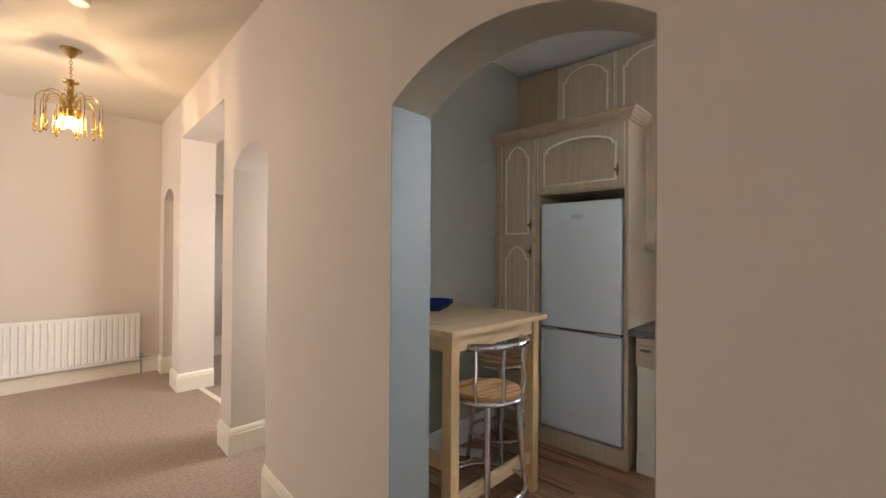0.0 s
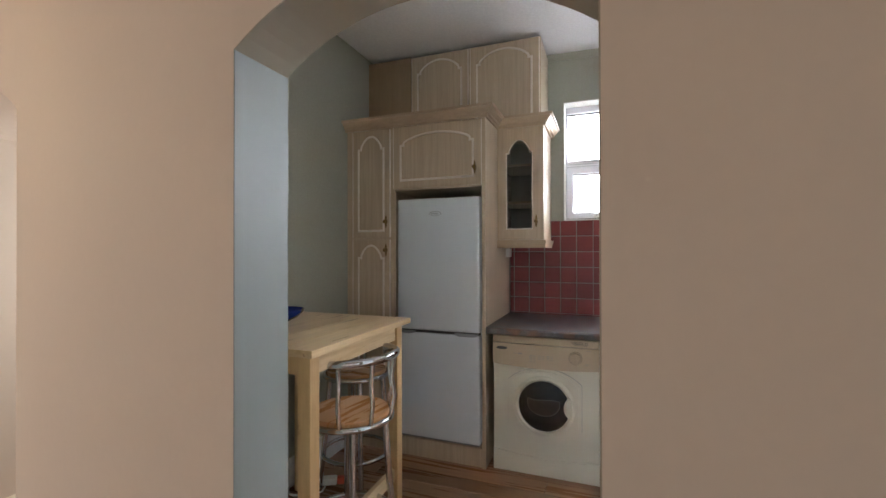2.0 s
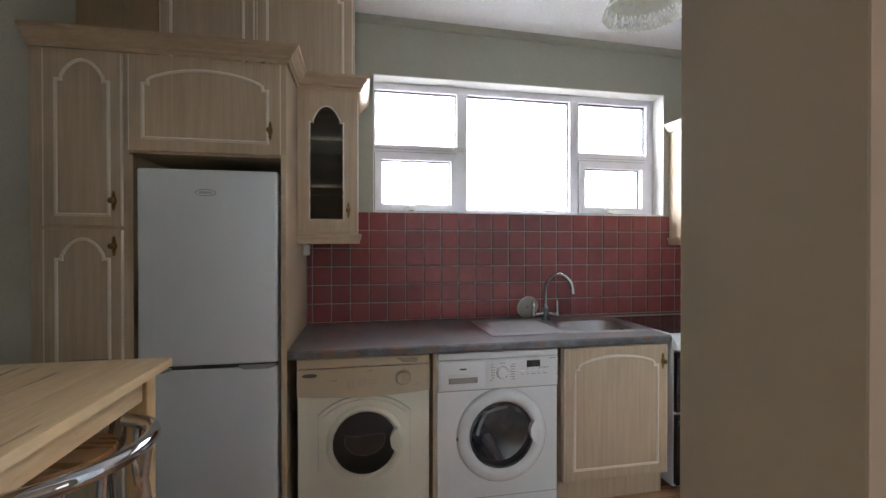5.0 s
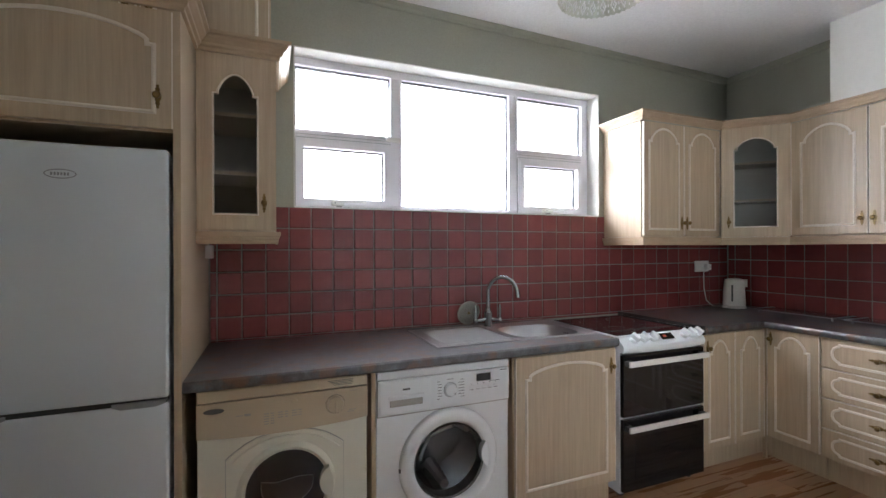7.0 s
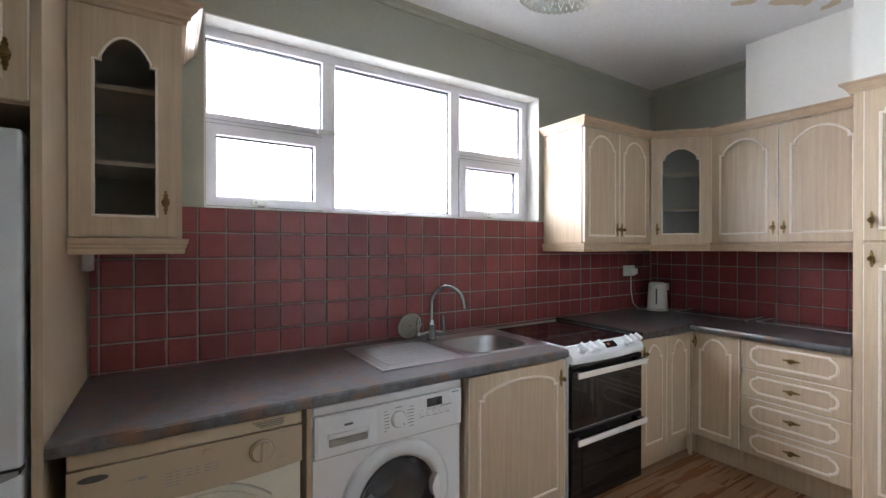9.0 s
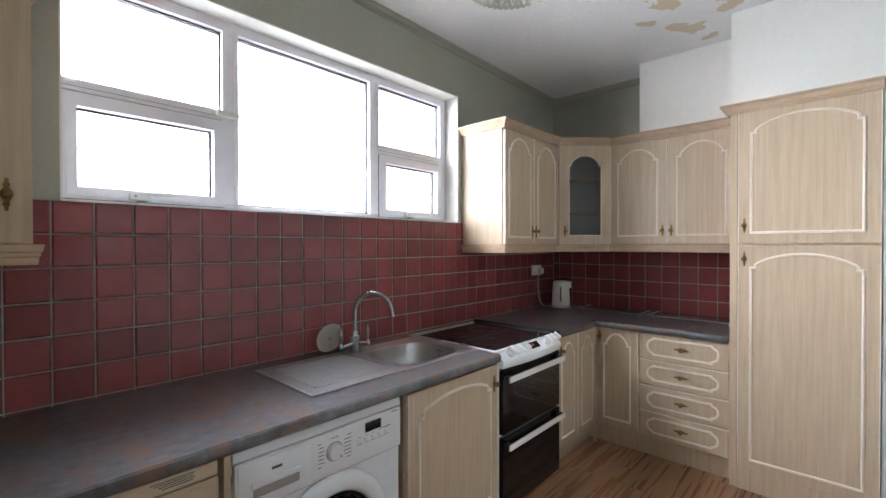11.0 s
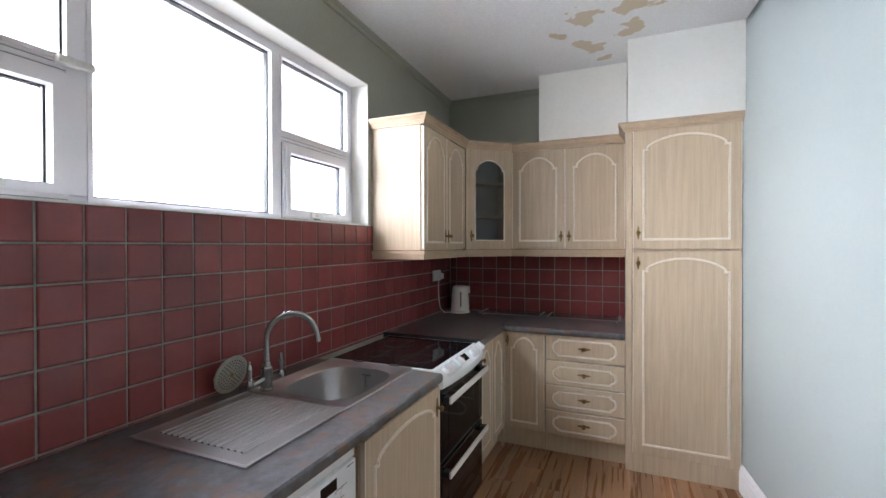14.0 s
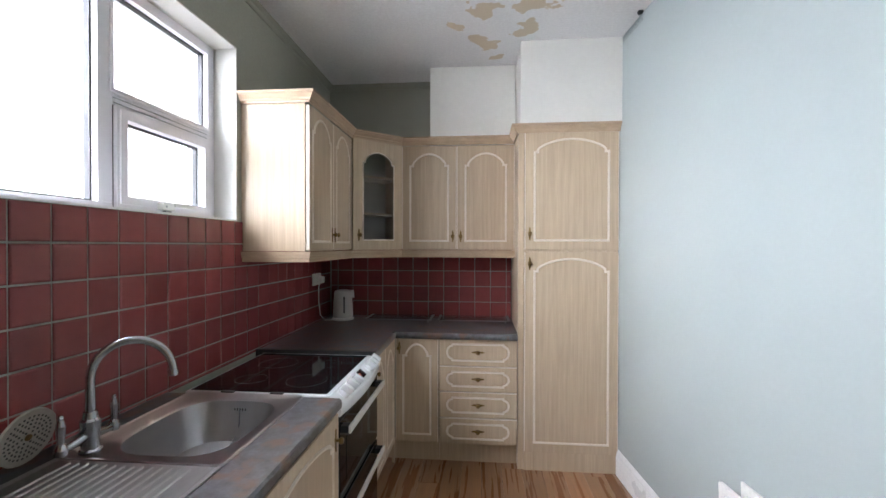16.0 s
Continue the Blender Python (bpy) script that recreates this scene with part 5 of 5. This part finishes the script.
def sink():
    s = thing("sink", pose(2.965, -0.355, WZ), "inset stainless steel sink with a ribbed drainer", "sink")
    cy = -0.215
    top = 0.0055
    bm = bridge(bmesh.new(), [superloop(0, cy, 0.231, 0.262, 0.0005, 30), superloop(0, cy, 0.229, 0.260, top, 30), superloop(0, cy, 0.222, 0.252, top + 0.001, 24),
                              superloop(0, cy, 0.216, 0.244, top - 0.0035, 18), superloop(-0.012, cy, 0.180, 0.218, top - 0.004, 4.0),
                              superloop(-0.012, cy, 0.172, 0.208, top - 0.010, 3.4), superloop(-0.012, cy, 0.162, 0.196, -0.09, 3.2),
                              superloop(-0.012, cy, 0.142, 0.174, -0.138, 3.0), superloop(-0.012, cy, 0.110, 0.140, -0.150, 2.8), superloop(-0.012, cy, 0.03, 0.03, -0.154, 2)], True)
    part("bowl", bm, "brushed", s, "rounded stainless bowl", True)
    dr = part("drainer", box(-0.230, 0.230, 0.0475, 0.476, 0.0005, 0.0030), "ribbed", s, "ribbed stainless drainer")
    rim = [(-0.230, 0.0475), (-0.230, 0.476), (0.230, 0.476), (0.230, 0.0475)]
    part("rim", sweep(rim, [(0.0, 0.0005), (0.001, top), (-0.004, top + 0.001), (-0.010, top - 0.001), (-0.014, 0.0028)]), "brushed", dr, "raised rim", True)
    for k in range(14):
        x = -0.158 + k * 0.0255
        part("rib", sweep([(x, 0.065), (x, 0.420)], [(-0.0066, 0.0026), (-0.0045, 0.0058), (0.0, 0.0072), (0.0045, 0.0058), (0.0066, 0.0026)]), "ribbed", dr, "", True)
    part("waste", lathe([(0.040, 0.0), (0.038, 0.003), (0.020, 0.001), (0.0, 0.0)], 28, None, "z", (-0.012, cy, -0.153)), "chrome", s, "chrome plug hole", True)
    for k in range(5):
        part("overflow_slot", box(-0.030 + k * 0.010, -0.026 + k * 0.010, cy - 0.2085, cy - 0.2030, -0.052, -0.030), "black", s, "dark overflow slot")
    part("plug_chain", tube([(-0.008, cy - 0.200, -0.034), (-0.008, cy - 0.198, -0.08), (-0.006, cy - 0.190, -0.120), (0.0, cy - 0.15, -0.143)], 0.0022, 6), "chrome", s, "thin plug chain", True)


sink()


def tap():
    t = thing("kitchen_tap", pose(3.142, -0.356, WZ + 0.004), "chrome swan-neck mixer tap with two lever handles", "tap")
    part("base", lathe([(0.027, 0.0), (0.027, 0.006), (0.022, 0.010), (0.021, 0.050), (0.024, 0.056), (0.024, 0.086), (0.018, 0.092), (0.016, 0.110), (0.013, 0.112)], 28), "satin", t, "", True)
    dv = Vector((-0.163, -0.102)).normalized()
    pts = [(0, 0, 0.108), (0, 0, 0.200)]
    r = 0.096
    for k in range(1, 15):
        a = math.pi * (1 - k / 14 * 0.93)
        q = r + r * math.cos(a)
        pts.append((dv.x * q, dv.y * q, 0.200 + r * math.sin(a)))
    pts.append((pts[-1][0] + dv.x * 0.004, pts[-1][1] + dv.y * 0.004, pts[-1][2] - 0.026))
    part("spout", tube(pts, 0.0115, 14), "satin", t, "curved chrome spout", True)
    e = Vector(pts[-1])
    part("nozzle", lathe([(0.013, 0.0), (0.0135, 0.012), (0.012, 0.016)], 18, None, "z", (e.x, e.y, e.z - 0.012)), "satin", t, "", True)
    for sgn in (1, -1):
        part("arm", tube([(0, 0, 0.050), (0.002 * sgn, 0.040 * sgn, 0.040), (0.004, 0.072 * sgn, 0.036)], 0.012, 12, None, False, 0.010), "satin", t, "", True)
        h = lathe([(0.014, -0.012), (0.015, 0.0), (0.013, 0.012), (0.008, 0.018), (0.009, 0.026), (0.011, 0.060), (0.009, 0.074), (0.005, 0.080), (0.007, 0.084), (0.005, 0.090), (0.0, 0.091)], 18, None, "z", (0.004, 0.080 * sgn, 0.038))
        part("lever", h, "satin", t, "turned chrome lever", True)


tap()


def strainer():
    s = thing("sink_strainer", pose(3.236, -0.272, WZ + 0.0755, 0, -14, 0), "round perforated cream plastic sink strainer leaning on the tiles", "strainer")
    out = [(0.074 * math.cos(a) * (0.97 if k % 3 else 1.0), 0.074 * math.sin(a)) for k, a in enumerate([2 * math.pi * k / 36 for k in range(36)])]
    b = plate(out, -0.0035, 0.0035)
    o = part("disc", b, "strainer", s)
    o.matrix_local = pose(0, 0, 0, 0, 0, -90)
    h = bmesh.new()
    for q, (r, n) in enumerate(((0.016, 6), (0.026, 12), (0.036, 18), (0.046, 24), (0.056, 30))):
        for k in range(n):
            a = 2 * math.pi * (k + 0.3 * q) / n
            lathe([(0.0031, 0.0), (0.0031, 0.0006)], 6, h, "y", (r * math.cos(a), -0.0035, r * math.sin(a)))
    o = part("perforation", h, "black", s, "rings of small holes")
    tagged(o, kind="stuff")
    o.matrix_local = pose(0, 0, 0, 0, 0, -90)
    o = part("centre", lathe([(0.009, 0.0), (0.008, 0.003), (0.0, 0.003)], 16, None, "y", (0, -0.0035, 0)), "brass", s, "small brass centre")
    o.matrix_local = pose(0, 0, 0, 0, 0, -90)


strainer()


# ---- kettle, socket, glass boards ----
def kettle():
    k = thing("kettle", pose(3.140, -2.505, WZ), "white plastic jug kettle with a water window", "kettle")
    part("power_base", lathe([(0.080, 0.0), (0.082, 0.008), (0.076, 0.016), (0.06, 0.018)], 36), "white_plastic", k, "round white power base", True)
    part("jug", lathe([(0.072, 0.019), (0.076, 0.030), (0.072, 0.120), (0.066, 0.205), (0.062, 0.218), (0.045, 0.226), (0.0, 0.228)], 36), "white_plastic", k, "", True)
    part("spout", plate([(-0.02, 0.165), (0.0, 0.222), (0.02, 0.165)], -0.085, -0.045), "white_plastic", k, "", True).matrix_local = pose(0, 0, 0, 0, 0, -58)
    hd = part("handle", tube([(0.0, 0.060, 0.208), (0.0, 0.100, 0.205), (0.0, 0.112, 0.180), (0.0, 0.108, 0.110), (0.0, 0.095, 0.060), (0.0, 0.066, 0.052)], 0.011, 10), "white_plastic", k, "", True)
    hd.matrix_local = pose(0, 0, 0, 0, 0, -160)
    g = part("water_window", box(-0.006, 0.006, -0.0765, -0.066, 0.055, 0.180, 0.003), "ink", k, "dark water window")
    g.matrix_local = pose(0, 0, 0, 0, 0, 205)
    lead = [(0.055, 0.060, 0.006), (0.10, 0.105, 0.008), (0.125, 0.140, 0.05), (0.130, 0.160, 0.15), (0.128, 0.165, 0.26), (0.120, 0.168, 0.305)]
    part("lead", tube(lead, 0.0035, 8), "white_plastic", k, "white power lead", True)


kettle()
so = thing("socket", pose(WX - 0.008, -2.335, 1.190, 0, 0, -90), "white double wall socket with a plug in it", "socket")
part("plate", box(-0.073, 0.073, -0.012, 0.002, -0.043, 0.043, 0.004), "white_plastic", so, "", True)
for x in (-0.035, 0.040):
    part("switch", box(x - 0.006, x + 0.006, -0.015, -0.011, 0.008, 0.028, 0.001, 1), "white_plastic", so)
part("plug", box(0.012, 0.060, -0.045, -0.012, -0.030, 0.018, 0.006), "white_plastic", so, "white three-pin plug", True)
sp = thing("cable_outlet", pose(3.186, 1.1268, 1.320), "small white cable outlet box under the cabinet", "outlet")
part("box", box(-0.035, 0.035, -0.030, 0.0, -0.028, 0.034, 0.004), "white_plastic", sp, "", True)


def glass_board(x0, x1, y0, y1):
    b = thing("glass_board", pose((x0 + x1) / 2, (y0 + y1) / 2, WZ), "clear glass worktop saver with frosted ends on small feet", "chopping board", "glass worktop savers")
    hx, hy = (x1 - x0) / 2, (y1 - y0) / 2
    part("sheet", box(-hx, hx, -hy, hy, 0.020, 0.025), "door_glass", b, "clear glass sheet")
    for s in (-1, 1):
        part("frosted_end", box(s * hx - 0.020 * (s > 0), s * hx + 0.020 * (s < 0), -hy, hy, 0.0252, 0.0258), "grey_plastic", b, "frosted end strip")
        for q in (-1, 1):
            part("foot", lathe([(0.007, 0.0), (0.006, 0.020)], 12, None, "z", (s * (hx - 0.03), q * (hy - 0.03), 0)), "grey_plastic", b, "small grey foot")
    part("front_rim", box(-hx, hx, hy - 0.003, hy + 0.0005, 0.0195, 0.0255), "grey_plastic", b, "pale polished edge")


glass_board(2.44, 2.94, -2.63, -2.40)
glass_board(1.87, 2.40, -2.63, -2.40)

# ---- table, stools, bowl ----
TX0, TX1, TY0, TY1, TZ = 1.275, 2.085, 1.395, 2.105, 0.989


def bar_table():
    t = thing("bar_table", pose((TX0 + TX1) / 2, (TY0 + TY1) / 2, 0), "tall knotty pine breakfast table against the wall", "table")
    hx, hy = (TX1 - TX0) / 2, (TY1 - TY0) / 2
    nb = 5
    for k in range(nb):
        a, b = -hy + 2 * hy * k / nb, -hy + 2 * hy * (k + 1) / nb
        part("top_board", box(-hx, hx, a + 0.0003, b - 0.0003, TZ - 0.027, TZ, 0.002), "pine", t)
    for sx in (-1, 1):
        for sy in (-1, 1):
            cx, cy = sx * (hx - 0.062), sy * (hy - 0.062)
            part("leg", box(cx - 0.028, cx + 0.028, cy - 0.028, cy + 0.028, 0.0, TZ - 0.028, 0.004), "pine_up", t)
    for sy in (-1, 1):
        part("apron", box(-hx + 0.093, hx - 0.093, sy * (hy - 0.055) - 0.011, sy * (hy - 0.055) + 0.011, TZ - 0.105, TZ - 0.028, 0.002), "pine", t)
    for sx in (-1, 1):
        part("apron", box(sx * (hx - 0.055) - 0.011, sx * (hx - 0.055) + 0.011, -hy + 0.093, hy - 0.093, TZ - 0.105, TZ - 0.028, 0.002), "pine_up", t)
    part("stretcher", box(-hx + 0.050, -hx + 0.074, -hy + 0.093, hy - 0.093, 0.345, 0.410, 0.003), "pine_up", t)
    part("long_stretcher", box(-hx + 0.08, hx - 0.08, -hy + 0.050, -hy + 0.074, 0.165, 0.230, 0.003), "pine", t)


bar_table()


def bar_stool():
    s = thing("bar_stool", pose(1.638, 1.476, 0, 0, 0, -8), "chrome bar stool with a round varnished wooden seat", "stool", "bar stools")
    part("seat", lathe([(0.0, 0.632), (0.158, 0.632), (0.168, 0.638), (0.170, 0.648), (0.166, 0.658), (0.0, 0.661)], 48), "seatwood", s, "varnished beech seat", True)
    ringp = lambda r, z: [(r * math.cos(a), r * math.sin(a), z) for a in [2 * math.pi * k / 48 for k in range(48)]]
    part("seat_ring", tube(ringp(0.178, 0.630), 0.0135, 10, None, True), "chrome", s, "", True)
    part("foot_ring", tube(ringp(0.190, 0.185), 0.0115, 10, None, True), "chrome", s, "", True)
    for k in range(4):
        a = math.pi / 4 + k * math.pi / 2
        c, q = math.cos(a), math.sin(a)
        part("leg", tube([(0.150 * c, 0.150 * q, 0.628), (0.172 * c, 0.172 * q, 0.32), (0.205 * c, 0.205 * q, 0.012)], 0.0145, 12), "chrome", s, "", True)
        part("foot", lathe([(0.014, 0.0), (0.014, 0.014), (0.011, 0.018)], 12, None, "z", (0.206 * c, 0.206 * q, 0)), "black", s, "black rubber foot")
    arc = [math.radians(-90 + u) for u in range(-76, 77, 4)]
    rail = [(0.200 * math.cos(a), 0.198 * math.sin(a), 0.902 - 0.010 * (abs(math.degrees(a) + 90) / 76) ** 2) for a in arc]
    part("back_rail", tube(rail, 0.0175, 14), "chrome", s, "curved chrome back rail", True)
    for u in (-62, -22, 22, 62):
        a = math.radians(-90 + u)
        c, q = math.cos(a), math.sin(a)
        part("back_bar", tube([(0.178 * c, 0.178 * q, 0.634), (0.200 * c, 0.196 * q, 0.72), (0.188 * c, 0.184 * q, 0.80), (0.198 * c, 0.196 * q, 0.894)], 0.0095, 8), "chrome", s, "", True)
    return s


stool = bar_stool()
copy_thing(stool, pose(2.205, 1.80, 0, 0, 0, 84))


def bowl():
    solo("bowl", lathe([(0.042, 0.0), (0.045, 0.004), (0.085, 0.022), (0.112, 0.048), (0.118, 0.062), (0.115, 0.063), (0.106, 0.048), (0.080, 0.026), (0.0, 0.010)], 48), "blue",
         pose(1.735, 1.945, TZ), "cobalt blue glazed bowl on the pine table", "bowl", smooth=True)


bowl()
ext = thing("extension_lead", pose(2.115, 1.946, 0, 0, 0, -60), "white extension lead with an orange-red plug lying on the floor", "extension lead")
part("block", box(-0.10, 0.06, -0.025, 0.025, 0.001, 0.038, 0.006), "white_plastic", ext, "white socket block", True)
part("plug", box(0.062, 0.105, -0.022, 0.022, 0.001, 0.035, 0.006), "red_plastic", ext, "orange-red plug", True)
cp = [(-0.10 - 0.10 * math.sin(k * 0.35), -0.02 + 0.11 * math.cos(k * 0.35) + 0.012 * math.sin(k), 0.005 + 0.003 * (k % 3)) for k in range(34)]
part("cable", tube(cp, 0.0038, 6), "white_plastic", ext, "coiled white cable", True)

# ---- lights and heating ----


def lace_lamp():
    l = thing("ceiling_light", pose(2.262, -0.428, ceiling_z(-0.43)), "unlit pendant light with a frilled lace-edged shade", "lamp")
    part("rose", lathe([(0.045, 0.0), (0.045, -0.008), (0.030, -0.020), (0.006, -0.024)], 24), "white_plastic", l, "", True)
    part("cord", tube([(0, 0, -0.02), (0, 0, -0.14)], 0.003, 6), "white_plastic", l)
    n = 96
    rows_of = lambda prof: [[(r * math.cos(a) * (1 + w * math.sin(16 * a)), r * math.sin(a) * (1 + w * math.sin(16 * a)), z + e * math.cos(48 * a)) for a in [2 * math.pi * k / n for k in range(n)]] for r, z, w, e in prof]
    dome = [(0.028, -0.205, 0, 0), (0.060, -0.214, 0, 0), (0.100, -0.245, 0, 0), (0.130, -0.300, 0, 0), (0.146, -0.358, 0, 0), (0.150, -0.366, 0, 0), (0.143, -0.358, 0, 0), (0.126, -0.300, 0, 0), (0.096, -0.249, 0, 0), (0.056, -0.219, 0, 0)]
    part("shade", bridge(bmesh.new(), rows_of(dome)), "shade_glass", l, "plain frosted shade", True).location.z = 0.052
    n = 192
    lace = rows_of([(0.149 + 0.0045 * q, -0.360 - 0.0105 * q, 0.004 * q / 7, 0.003 * (q == 7)) for q in range(8)])
    bm = bmesh.new()
    grid = [[bm.verts.new(p) for p in row] for row in lace]
    for q in range(7):
        for k in range(n):
            open_ = (q in (1, 5) and k % 4 == 1) or (q in (2, 4) and k % 4 in (0, 2) and (k // 4) % 2 == 0) or (q == 3 and k % 4 in (1, 3))
            if not open_:
                bm.faces.new((grid[q][k], grid[q][(k + 1) % n], grid[q + 1][(k + 1) % n], grid[q + 1][k]))
    part("lace_edge", bm, "shade_glass", l, "pierced scalloped lace edging", True).location.z = 0.052


lace_lamp()


def panel_radiator(name, m, length, z0, z1, depth, double, label):
    r = thing(name, m, label, "radiator")
    for y in ((0.0, depth) if double else (0.0,)):
        bm = bmesh.new()
        n = int(length / 0.052)
        prof = []
        for k in range(n):
            x = 0.03 + (length - 0.06) * k / n
            p = (length - 0.06) / n
            prof += [(x, y), (x + p * 0.22, y - 0.007), (x + p * 0.72, y - 0.007), (x + p * 0.94, y)]
        prof = [(0.0, y)] + prof + [(length, y), (length, y + 0.014), (0.0, y + 0.014)]
        prism(prof, z0 + 0.035, z1 - 0.035, bm)
        add_box(bm, 0.0, length, y - 0.003, y + 0.014, z1 - 0.035, z1, 0.004)
        add_box(bm, 0.0, length, y - 0.003, y + 0.014, z0, z0 + 0.035, 0.004)
        part("panel", bm, "radiator", r, "ribbed pressed-steel panel")
    for x in (0.0, length):
        part("valve_pipe", tube([(x - 0.02 if x == 0 else x + 0.02, 0.01, 0.0), (x - 0.02 if x == 0 else x + 0.02, 0.01, z0 + 0.03), (x + 0.005 if x == 0 else x - 0.005, 0.01, z0 + 0.03)], 0.008, 8), "chrome", r, "", True)
        part("valve", lathe([(0.015, -0.02), (0.017, 0.0), (0.015, 0.035), (0.0, 0.036)], 14, None, "z", (x - 0.02 if x == 0 else x + 0.02, 0.01, z0 + 0.03)), "grey_plastic", r, "dark valve cap", True)
    for x in (0.12, length - 0.12):
        part("bracket", box(x - 0.015, x + 0.015, 0.01, depth + 0.035, z1 - 0.12, z1 - 0.08), "grey_plastic", r)
    return r


panel_radiator("radiator", pose(-0.42, 5.745, 0), 1.51, 0.155, 0.662, 0.02, False, "white ribbed panel radiator on the dining room wall")
KA = math.degrees(math.atan(0.0874))
panel_radiator("radiator", pose(1.205, -0.930, 0, 0, 0, 90 + KA), 1.10, 0.110, 0.575, 0.082, True, "white double-panel radiator on the pale blue wall")

sd = thing("smoke_alarm", pose(0.262, 3.30, 2.755), "white domed smoke alarm on the ceiling", "smoke alarm")
part("base", lathe([(0.062, 0.0), (0.062, -0.012), (0.055, -0.018)], 32), "white_plastic", sd, "", True)
part("cover", lathe([(0.052, -0.016), (0.052, -0.034), (0.044, -0.042), (0.0, -0.044)], 32), "white_plastic", sd, "", True)


def chandelier():
    c = thing("chandelier", pose(0.325, 4.18, 2.755), "lit brass chandelier with amber glass drops", "chandelier")
    part("canopy", lathe([(0.062, 0.0), (0.062, -0.010), (0.040, -0.025), (0.020, -0.055), (0.010, -0.062)], 28), "bright_brass", c, "", True)
    for k in range(7):
        z = -0.075 - k * 0.021
        ca = [(0.008 * math.cos(a) * (k % 2), 0.008 * math.cos(a) * (1 - k % 2), z + 0.014 * math.sin(a)) for a in [2 * math.pi * q / 14 for q in range(14)]]
        part("chain_link", tube(ca, 0.0024, 6, None, True), "bright_brass", c)
    part("stem", lathe([(0.0, -0.222), (0.046, -0.224), (0.050, -0.232), (0.046, -0.240), (0.020, -0.252), (0.019, -0.425), (0.026, -0.432), (0.020, -0.470), (0.0, -0.480)], 24), "bright_brass", c, "", True)
    part("gallery", lathe([(0.056, -0.428), (0.060, -0.436), (0.056, -0.444), (0.018, -0.440), (0.018, -0.430)], 40), "bright_brass", c, "brass ring plate", True)
    rng_ = random.Random(3)
    for n, rad, top, end, ph in ((10, 0.182, -0.325, -0.490, 0.0), (8, 0.138, -0.345, -0.475, 0.3), (6, 0.085, None, -0.490, 0.1)):
        for k in range(n):
            a = 2 * math.pi * k / n + ph
            ca, sa = math.cos(a), math.sin(a)
            tip = end + rng_.uniform(-0.018, 0.018)
            if top is None:
                pts = [(0.050 * ca, 0.050 * sa, -0.438), (0.080 * ca, 0.080 * sa, -0.442), (rad * ca, rad * sa, tip)]
            else:
                mid, half, zb = (0.034 + rad) / 2, (rad - 0.034) / 2, top - 0.070
                pts = [(0.026 * ca, 0.026 * sa, -0.425)]
                for q in range(13):
                    u = math.pi * (1 - q / 12)
                    pts.append(((mid + half * math.cos(u)) * ca, (mid + half * math.cos(u)) * sa, zb + 0.070 * math.sin(u)))
                pts.append((rad * ca, rad * sa, tip))
            part("arm", tube(pts, 0.0030, 6), "bright_brass", c, "", True)
            drop = [(0.002, 0.045), (0.0035, 0.030), (0.0050, 0.0), (0.0065, -0.030), (0.0100, -0.062), (0.0125, -0.082), (0.0110, -0.100), (0.006, -0.112), (0.0, -0.116)]
            part("glass_drop", lathe(drop, 12, None, "z", (rad * ca, rad * sa, tip)), "amber", c, "amber glass drop", True)
    for k in range(3):
        a = 2 * math.pi * k / 3 + 0.5
        x, y = 0.048 * math.cos(a), 0.048 * math.sin(a)
        part("bulb_holder", lathe([(0.014, -0.440), (0.017, -0.470), (0.013, -0.492)], 16, None, "z", (x, y, 0)), "bright_brass", c, "", True)
        part("bulb", lathe([(0.012, -0.490), (0.022, -0.508), (0.030, -0.533), (0.026, -0.558), (0.0, -0.572)], 18, None, "z", (x, y, 0)), "bulb", c, "lit warm bulb", True).visible_shadow = False
        lamp("chandelier_bulb", "POINT", pose(0.325 + x, 4.18 + y, 2.755 - 0.533), 8, (1.0, 0.72, 0.44), soft=0.002)


chandelier()
